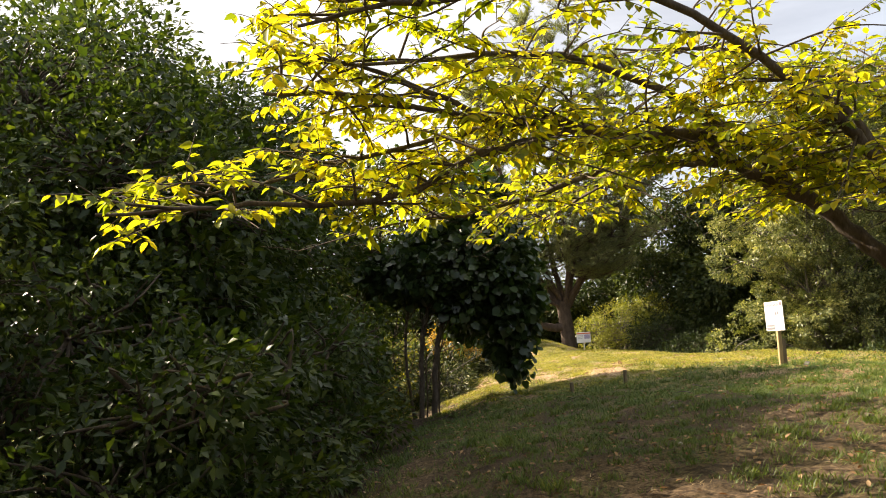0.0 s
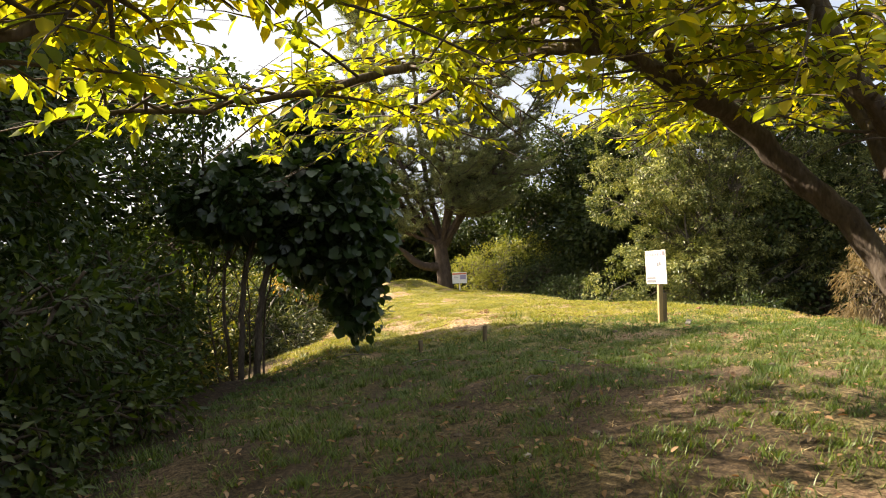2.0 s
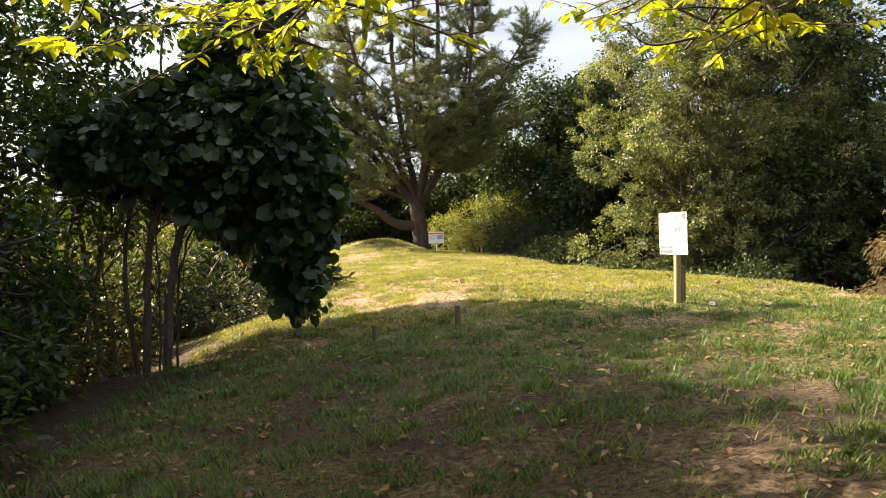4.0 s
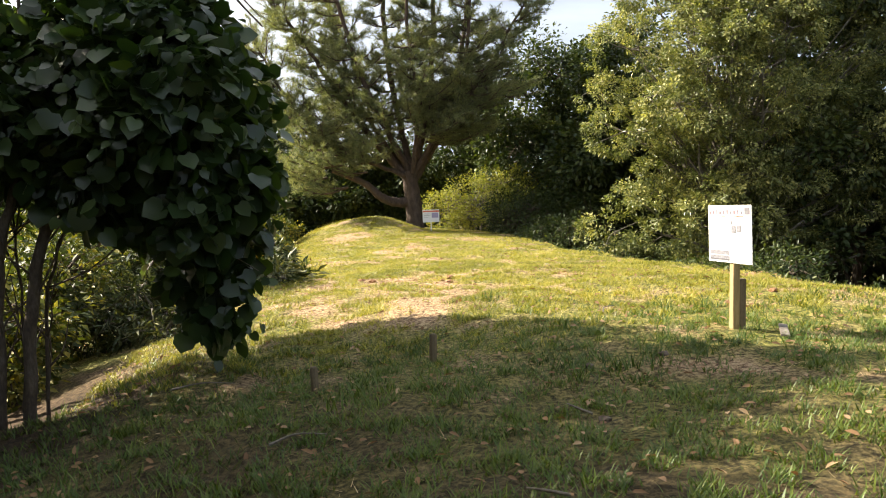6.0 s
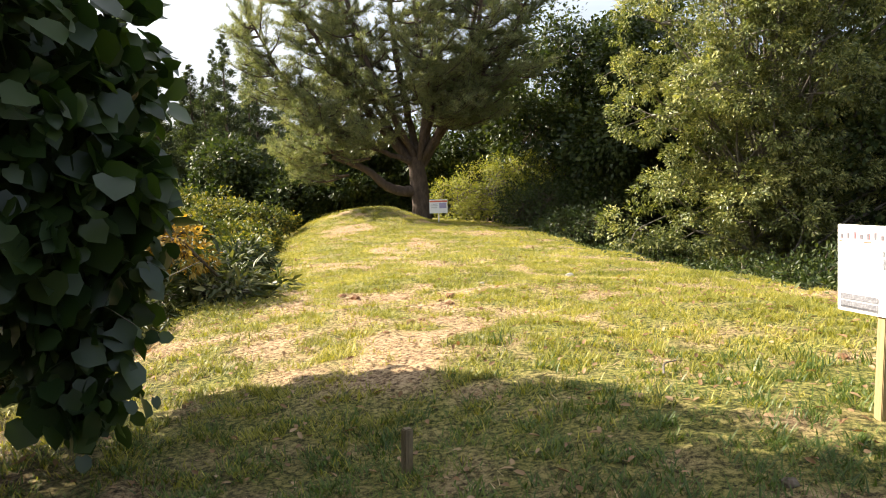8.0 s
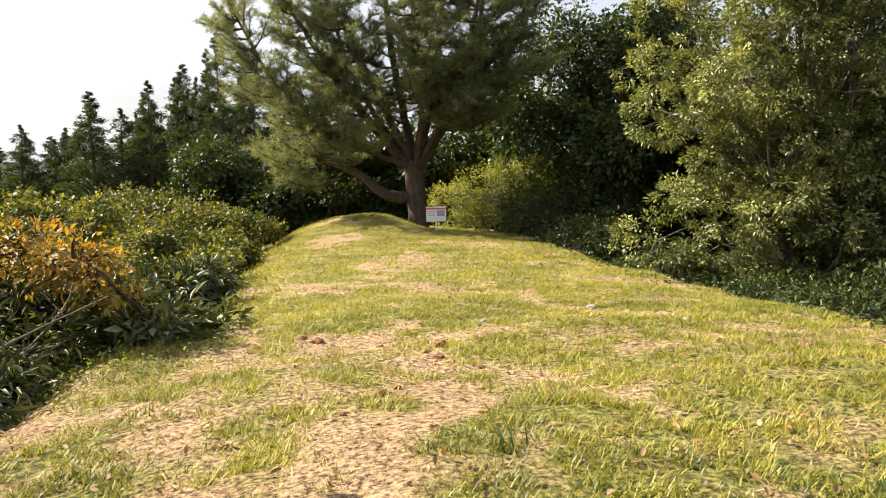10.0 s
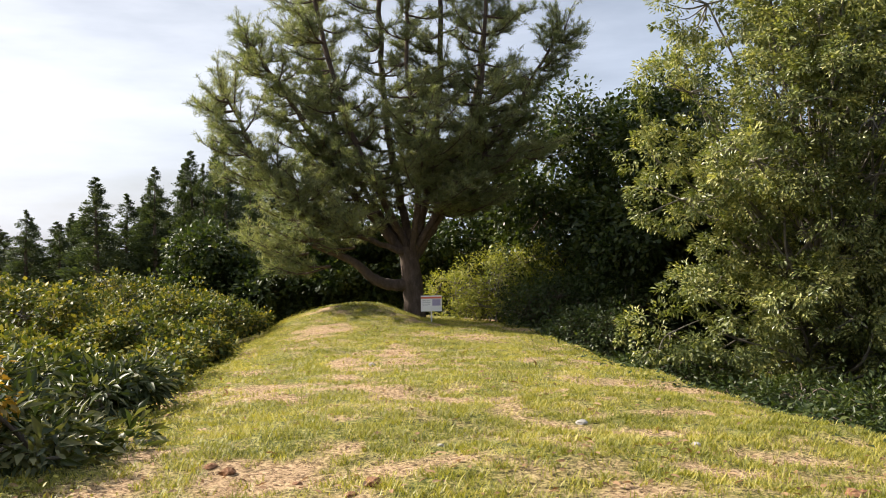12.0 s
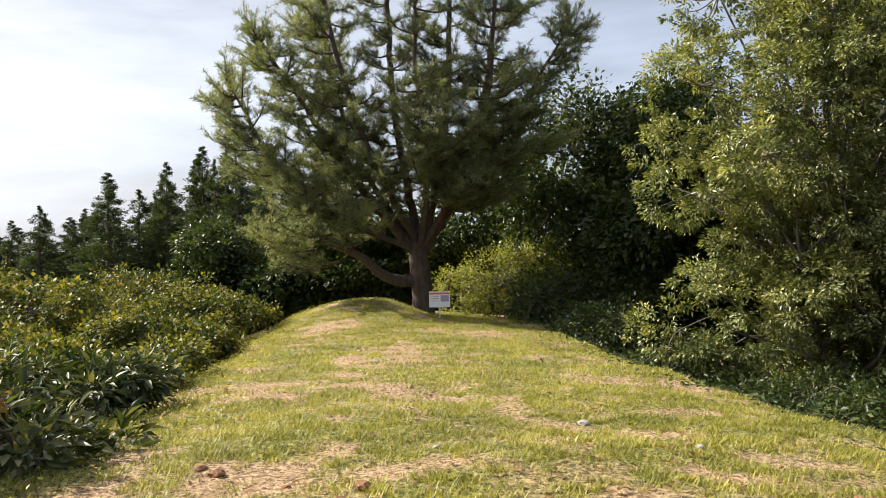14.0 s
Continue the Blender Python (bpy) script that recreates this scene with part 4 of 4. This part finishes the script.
# ---- pine on the far mound ----
def pine_tree():
    x, y = 6.25, 42.2
    ob = empty("pine_tree", x, y, ground_at(x, y), "tall spreading pine with many upright stems on the mound", "tree")
    trunk = bend([(0.1, 0, -0.2), (0, 0, 1.2), (-0.15, 0, 2.4)], 6)
    tubes("trunk", [(trunk, 0.40, 0.32)], M_PINEBARK, ob, 14)
    stems = [
        (0.20, [(-0.1, 0, 2.0), (-1.5, 0.3, 3.7), (-2.8, 0.2, 5.4), (-4.2, 0, 7.6), (-5.4, 0, 9.4)]),
        (0.15, [(-0.15, 0, 2.4), (-1.2, -0.6, 4.4), (-2.3, -0.8, 7.0), (-3.2, -0.9, 10.6), (-3.7, -0.9, 13.6)]),
        (0.17, [(0, 0, 2.3), (-0.5, 0.6, 5.0), (-0.9, 0.8, 8.5), (-1.0, 0.8, 13.2), (-1.0, 0.8, 17.5)]),
        (0.16, [(0.1, 0, 2.2), (0.6, -0.3, 4.6), (1.0, -0.4, 8.0), (1.1, -0.4, 13.0), (1.2, -0.4, 18.0)]),
        (0.16, [(0.1, 0.1, 2.0), (1.3, 0.4, 4.0), (2.3, 0.6, 7.0), (3.0, 0.7, 11.8), (3.5, 0.7, 15.0)]),
        (0.12, [(0.2, 0.1, 2.2), (1.8, -0.5, 4.6), (3.6, -0.6, 7.2), (5.2, -0.6, 9.8)]),
        (0.11, [(-0.2, 0.1, 2.3), (-1.9, 1.0, 5.0), (-2.9, 1.5, 8.0), (-3.4, 1.6, 11.0), (-3.6, 1.6, 14.5)]),
        (0.12, [(0.0, -0.3, 2.3), (0.2, -1.2, 5.0), (-0.2, -1.6, 8.5), (-0.1, -1.5, 15.5)]),
        (0.12, [(0.1, -0.2, 2.3), (1.9, -1.0, 5.6), (2.4, -1.3, 9.0), (2.6, -1.2, 14.0)]),
        (0.11, [(-0.3, -0.2, 2.2), (-2.6, -0.8, 3.2), (-4.8, -1.0, 5.0), (-6.2, -1.0, 7.6)]),
    ]
    tubes("limb", [(bend([(0.0, 0, 1.05), (-0.8, -0.2, 1.1), (-1.4, -0.4, 1.35), (-2.1, -0.5, 1.95), (-3.4, -0.7, 2.5)], 6), 0.24, 0.10)], M_PINEBARK, ob, 10)
    lines, tp, td = [], [], []

    def bough(p, d, ln):
        q = bend([p, p + d * ln * 0.5 + (0, 0, -0.06 * ln), p + d * ln + (0, 0, 0.14 * ln)], 6)
        lines.append((q, 0.03 + 0.008 * ln, 0.010))
        for s in np.linspace(0.3, 1, int(ln * 4.5) + 2):
            b = q[int(s * (len(q) - 1))]
            for _ in range(2):
                e = unit(d * 0.7 + rng.normal(0, 0.55, 3) * (1, 1, 0.5) + (0, 0, 0.35)) * rng.uniform(0.2, 0.6)
                lines.append((np.array([b, b + e * 0.5, b + e + (0, 0, 0.05)]), 0.012, 0.005))
                for f in (0.45, 0.75, 1.0):
                    tp.append(b + e * f)
                    td.append(unit(e) + np.array([0, 0, 0.45]))

    for r, pts in stems:
        line = bend(pts, 8, 0.02)
        tubes("stem", [(line, r, 0.04)], M_PINEBARK, ob, 9)
        out = line[-1] - line[0]
        for s in np.linspace(0.22, 0.99, 34):
            p = line[int(s * (len(line) - 1))]
            for _ in range(2):
                a = rng.uniform(0, 2 * np.pi)
                d = unit(np.array([np.cos(a) + out[0] * 0.13, np.sin(a) - 0.15, rng.normal(0.15, 0.18)]))
                bough(p, d, rng.uniform(0.8, 2.3) * (1.15 - 0.55 * s))
        for _ in range(5):
            bough(line[-1] - (0, 0, 0.3), unit(np.array([rng.normal(0, 0.5), rng.normal(0, 0.5), 1.0])), rng.uniform(0.6, 1.1))
    for hx, hz, hl in ((-3.0, 2.7, 2.6), (-2.0, 2.4, 2.2), (-1.2, 3.6, 2.8), (-2.6, 4.2, 3.0), (1.6, 4.2, 2.4), (2.4, 5.0, 2.6), (-3.6, 3.4, 2.4), (-4.4, 4.8, 2.6), (0.6, 3.6, 2.0), (-3.6, 2.2, 2.4), (-4.2, 2.6, 2.0), (3.0, 5.8, 2.4), (-2.8, 1.8, 2.0)):
        for _ in range(3):
            bough(np.array([hx, rng.normal(-0.4, 0.7), hz]), unit(np.array([np.sign(hx) * 0.8 + rng.normal(0, 0.5), rng.normal(-0.3, 0.6), rng.normal(-0.02, 0.15)])), hl * rng.uniform(0.6, 1.0))
    tagged(tubes("branchwork", lines, M_PINEBARK, ob, 4), kind="stuff")
    tp, td = np.array(tp), unit(np.array(td))
    k = 12
    n = len(tp) * k
    d = np.repeat(td, k, 0)
    tip = unit(d * 0.75 + ball(n) * 0.85)
    leaf_cloud("crown", NEEDLE, np.repeat(tp, k, 0) + rng.normal(0, 0.03, (n, 3)), tip, ball(n), rng.uniform(0.13, 0.24, n), 0.018, M_NEEDLE, ob)
    return ob


pine_tree()

# ---- trees behind and to the side ----
place("yellow_green_bush", 9.3, 43.5, lobes_of((0, 0, 1.4, 1.9, 1.3, 1.1), (1.2, -0.2, 2.1, 1.5, 1.2, 0.9), (-1.4, -0.3, 1.0, 1.1, 0.9, 0.8), (0.4, -0.4, 0.6, 2.0, 1.0, 0.6)), M_YELLOWBUSH, M_PALEBARK, "rounded yellow-green bush beside the far sign", "bush",
      clumps=420, per=34, spread=0.28, size=0.1, r0=0.04, stems=4, shell=0.6, lumps=4)
def billows(n, centre, radii, size):
    """Lobes spread through an egg-shaped crown, more of them towards its skin."""
    out = []
    for v in ball(n):
        p = np.array(centre) + v * np.array(radii) * rng.uniform(0.5, 1.0)
        s = size * rng.uniform(0.75, 1.25)
        out.append((tuple(p), (s * 1.15, s, s * 0.7)))
    return out


RIGHT_TREE = billows(26, (4.8, -1.8, 6.4), (2.0, 1.2, 4.6), 0.78) + billows(34, (0.4, -2.4, 7.0), (3.4, 0.7, 4.6), 0.75) + billows(80, (0.4, -0.5, 7.2), (4.3, 2.9, 6.3), 0.8) + billows(26, (1.2, -1.4, 3.4), (4.0, 1.6, 2.0), 0.72) + lobes_of((-3.6, -0.6, 3.0, 1.2, 1.2, 0.7), (-3.3, -0.6, 6.2, 1.3, 1.2, 0.8), (-3.0, -0.4, 8.8, 1.4, 1.3, 1.0), (2.0, 0, 12.5, 2.4, 2, 1.6), (-2.4, -0.2, 11.0, 1.4, 1.3, 1.0), (-1.0, 0, 12.8, 1.6, 1.4, 1.2))
place("broadleaf_tree", 15.2, 33.0, RIGHT_TREE, M_OAK, M_PALEBARK, "large broadleaf tree with grey limbs and rosettes of glossy leaves", "tree", clumps=4600, per=50, spread=0.21, size=0.115, r0=0.13, top=7.5, outline=DIAMOND, aspect=0.42, shell=0.8, stems=4, twigs=0.10, flat=0.7, jitter=0.55)
for tx, ty, th, tw in ((13.0, 44.5, 10.6, 3.6), (17.0, 43.0, 13.0, 4.2), (10.0, 49.0, 9.0, 3.6), (20.5, 33.0, 15.0, 4.2), (24.5, 28.0, 15.0, 4.4), (23.0, 40.0, 17.0, 5.0), (2.5, 50.5, 6.0, 3.0), (14.6, 40.0, 10.0, 2.8), (28.0, 36.0, 16.0, 5.0), (5.5, 50.0, 6.0, 2.8), (-2.2, 51.0, 7.0, 3.0), (20.0, 37.5, 16.0, 4.6), (27.0, 31.0, 16.0, 4.6)):
    place("evergreen_tree", tx, ty, lobes_of((0, 0, th * 0.3, tw, tw * 0.8, th * 0.26), (-tw * 0.45, -0.5, th * 0.52, tw * 0.6, tw * 0.6, th * 0.18), (tw * 0.45, -0.4, th * 0.6, tw * 0.65, tw * 0.6, th * 0.2), (0, 0, th * 0.84, tw * 0.6, tw * 0.55, th * 0.17)), M_DARKTREE, M_BARK,
          "dark dense evergreen tree at the edge of the wood", "tree", "wood edge trees", clumps=900, per=34, spread=0.45, size=0.22, r0=0.2, aspect=0.6, shell=0.55, twigs=0.2, lumps=6)
for ux, uy, uw, uh in ((11.0, 36.5, 1.5, 1.1), (11.8, 32.5, 1.4, 0.8), (12.4, 29.0, 1.5, 0.8), (12.2, 25.8, 1.2, 0.7), (13.0, 22.8, 1.5, 0.8), (13.5, 26.5, 1.6, 1.6), (14.5, 19.5, 1.8, 1.2), (10.5, 40.0, 1.4, 1.7), (12.6, 38.6, 1.8, 2.4), (16.5, 25.0, 2.2, 2.0)):
    place("shrub", ux, uy, lobes_of((0, 0, uh * 0.5, uw, uw, uh * 0.55), (0.3, -0.4, uh * 0.85, uw * 0.6, uw * 0.6, uh * 0.4), (-0.5, 0.3, uh * 0.7, uw * 0.7, uw * 0.6, uh * 0.4)), M_DARKTREE, M_BARK,
          "dark green shrub on the shaded slope below the ridge", "shrub", "slope shrubs", clumps=220, per=28, spread=0.35, size=0.12, r0=0.03, stems=3, aspect=0.45)
place("drooping_shrub", 10.9, 16.2, lobes_of((0, 0, 1.2, 0.75, 0.7, 0.8), (0.2, 0.1, 1.9, 0.5, 0.5, 0.5), (-0.1, 0, 0.5, 0.9, 0.8, 0.5)), M_RUSSET, M_BARK, "feathery russet-brown drooping shrub", "shrub", clumps=240, per=40, spread=0.22, size=0.12, r0=0.03, stems=3, aspect=0.12, droop=1.4, outline=DIAMOND)


def box_part(name, w, d, h, mat, parent, at=(0, 0, 0), bevel=0.004, label="", turn=(0, 0, 0)):
    """A bevelled board or bar, its foot at the given place."""
    bm = bmesh.new()
    bmesh.ops.create_cube(bm, size=1)
    bmesh.ops.scale(bm, vec=(w, d, h), verts=bm.verts)
    if bevel:
        bmesh.ops.bevel(bm, geom=bm.edges[:], offset=bevel, segments=2, affect="EDGES")
    ob = part(name, bm, mat, parent, label)
    ob.matrix_basis = pose(at[0], at[1], at[2] + h / 2, *turn)
    return ob


# ---- signs and stakes ----
def near_sign():
    x, y = 5.49, 13.68
    z = ground_at(x, y) - 0.02
    ob = empty("signboard", x, y, z, "white notice board on a short timber post in the grass", "sign", turn=-86)
    base = 0.73 - z
    box_part("post", 0.062, 0.062, base + 0.36, M_POST, ob, (0.02, 0.04, -0.1), 0.004, "pale sawn timber post")
    box_part("brace", 0.062, 0.062, base - 0.02, M_STAKE, ob, (0.012, 0.105, -0.12), 0.004, "shorter weathered timber stake")
    board = box_part("board", 0.64, 0.010, 0.485, M_WHITE, ob, (0, 0, base), 0.003, "white printed board", (0, -3, 0))
    f = -0.0065
    for name, w, h, px, pz, mat in (("title_band", 0.765, 0.074, 0, 0.214, M_PRINTPINK), ("photograph", 0.08, 0.06, 0.33, 0.216, M_PRINT), ("red_rule", 0.08, 0.005, -0.10, 0.168, M_PRINTRED), ("red_rule", 0.18, 0.005, 0.18, 0.168, M_PRINTRED), ("red_rule", 0.03, 0.005, -0.36, 0.168, M_PRINTRED),
                                    ("figure", 0.075, 0.065, 0.085, 0.045, M_PRINTGREY), ("figure", 0.07, 0.06, 0.18, 0.055, M_PRINTGREY), ("figure", 0.012, 0.035, 0.05, 0.105, M_PRINTGREY),
                                    ("photograph", 0.36, 0.036, -0.18, -0.175, M_PRINTGREY), ("photograph", 0.36, 0.045, -0.18, -0.225, M_PRINTGREY), ("photograph_edge", 0.34, 0.009, -0.18, -0.238, M_PRINT)):
        box_part(name, w * 0.81, 0.002, h * 0.9, mat, board, (px * 0.81, f - (0.002 if mat is not M_PRINTPINK else 0), (pz - h / 2) * 0.9), 0)
    for i, bw in enumerate((0.04, 0.028, 0.02, 0.05, 0.04, 0.028, 0.04, 0.045, 0.028, 0.04)):
        box_part("lettering", bw * 0.42, 0.002, 0.022 + 0.014 * ((i * 7) % 3) / 2, M_PRINT, board, (-0.28 + i * 0.052, f - 0.002, 0.168), 0)
    return ob


def far_sign():
    x, y = 6.6, 39.3
    ob = empty("signboard", x, y, ground_at(x, y) - 0.02, "small white information board with a red top on a thin post", "sign", turn=-6)
    box_part("post", 0.05, 0.04, 0.62, M_METAL, ob, (0, 0.03, -0.05), 0.004, "thin pale post")
    board = box_part("board", 0.66, 0.014, 0.50, M_WHITE, ob, (0, 0, 0.35), 0.004, "white printed board")
    for name, w, h, px, pz, mat in (("title_band", 0.645, 0.06, 0, 0.155, M_PRINTRED), ("photograph", 0.26, 0.2, 0.16, -0.07, M_PRINTBLUE), ("lettering", 0.24, 0.012, -0.15, 0.08, M_PRINTGREY), ("lettering", 0.24, 0.012, -0.15, 0.02, M_PRINTGREY), ("lettering", 0.22, 0.012, -0.16, -0.05, M_PRINTGREY)):
        box_part(name, w, 0.003, h, mat, board, (px, -0.0095, pz), 0)
    return ob


near_sign()
far_sign()
for sx, sy, sh, lean in ((2.97, 13.85, 0.25, 1.5), (2.0, 13.4, 0.19, -2)):
    st = box_part("wooden_stake", 0.05, 0.05, sh + 0.1, M_STAKE, None, (sx, sy, ground_at(sx, sy) - 0.1), 0.006, turn=(0, lean, 20))
    tagged(st, "short weathered square wooden stake driven into the grass", "stake", "stakes")

slat = box_part("wood_offcut", 0.07, 0.40, 0.018, M_PALEBARK, None, (5.84, 13.42, ground_at(5.84, 13.42) + 0.03), 0.004, turn=(2, 4, -28))
tagged(slat, "pale weathered wood offcut lying in the grass near the sign", "wood")

# ---- litter on the ground ----
def ground_leaves(name, n, area, size, mat, label):
    x, y = scatter(n, *area)
    ok = on_ridge(x, y, 4.5, 5.5)
    x, y = x[ok], y[ok]
    at = np.stack([x, y, height(x, y) + 0.03], -1)
    return tagged(leaf_cloud(name, OVAL, at, ball(len(x)) * (1, 1, 0.2), np.array([0, 0, 1.0]) + ball(len(x)) * 0.5, size * (0.6 + 0.8 * rng.random(len(x))), size * 0.55, mat, None), label, "leaves", kind="stuff")


ground_leaves("fallen_leaves", 3800, (-2.5, 10, 3, 20), 0.06, M_DRY, "brown fallen leaves scattered on the grass")
ground_leaves("fallen_leaves", 500, (-1, 11, 20, 38), 0.09, M_DRY, "pale dry leaves scattered on the far grass")


def clod(name, x, y, size, mat, label, category, seed):
    bm = bmesh.new()
    bmesh.ops.create_icosphere(bm, subdivisions=2, radius=size)
    for v in bm.verts:
        v.co *= 1 + 0.5 * noise.noise(v.co * (2.2 / size) + Vector((seed, 0, 0)))
        v.co.z *= 0.6
    ob = part(name, bm, mat)
    ob.location = (x, y, ground_at(x, y) + size * 0.25)
    return tagged(ob, label, category)


for i, (x, y, s) in enumerate(((6.17, 21.55, 0.06), (6.71, 20.08, 0.04), (4.3, 27.8, 0.06), (4.6, 20.3, 0.03), (2.0, 7.3, 0.025), (2.6, 9.7, 0.025))):
    clod("stone", x, y, s, M_STONE, "pale grey stone lying in the grass", "stone", i * 3.1)
for i, (x, y) in enumerate(((1.72, 8.3), (2.4, 8.8), (2.55, 7.65), (3.7, 11.8), (3.75, 7.45), (4.0, 12.95), (4.6, 13.0), (1.0, 9.0), (5.0, 9.7))):
    clod("pine_cone", x, y, 0.04, M_BARK, "dark pine cone lying in the grass", "pine cone", i * 1.7)
for i, (x, y, ln, a) in enumerate(((2.65, 9.75, 0.3, 0.8), (1.1, 14.0, 0.5, 0.2), (3.6, 12.0, 0.25, 2.0), (4.9, 15.0, 0.4, 1.0), (3.0, 10.6, 0.2, 2.6), (1.9, 12.0, 0.35, 0.4))):
    z = ground_at(x, y) + 0.04
    tw = tubes("twig", [(bend([(-ln / 2, 0, 0), (0, 0.03, 0.02), (ln / 2, -0.02, 0.0)], 4), 0.009, 0.004)], M_PALEBARK, None, 6)
    tw.matrix_basis = pose(x, y, z, 0, 0, math.degrees(a))
    tagged(tw, "dry pale twig lying on the grass", "twig", "twigs")

M_REDSOIL = solid_material("red_soil", ((0.3, (0.10, 0.045, 0.022)), (0.5, (0.22, 0.11, 0.055)), (0.7, (0.36, 0.21, 0.12))), 30, 0.95, 0.7)
for i, (x, y, s) in enumerate(((3.92, 18.7, 0.05), (4.0, 19.2, 0.06), (3.85, 18.95, 0.04), (3.38, 17.67, 0.05), (3.5, 17.8, 0.035), (2.91, 20.1, 0.06), (3.48, 19.45, 0.04), (6.87, 18.2, 0.05), (7.0, 18.3, 0.035), (6.93, 15.4, 0.05), (6.2, 15.0, 0.04), (4.2, 18.3, 0.03), (2.75, 20.3, 0.05), (3.1, 17.2, 0.03))):
    tagged(clod("soil_clod", x, y, s, M_REDSOIL, "crumbling clod of reddish soil turned up in the grass", "soil", i * 2.3), group="soil clods")
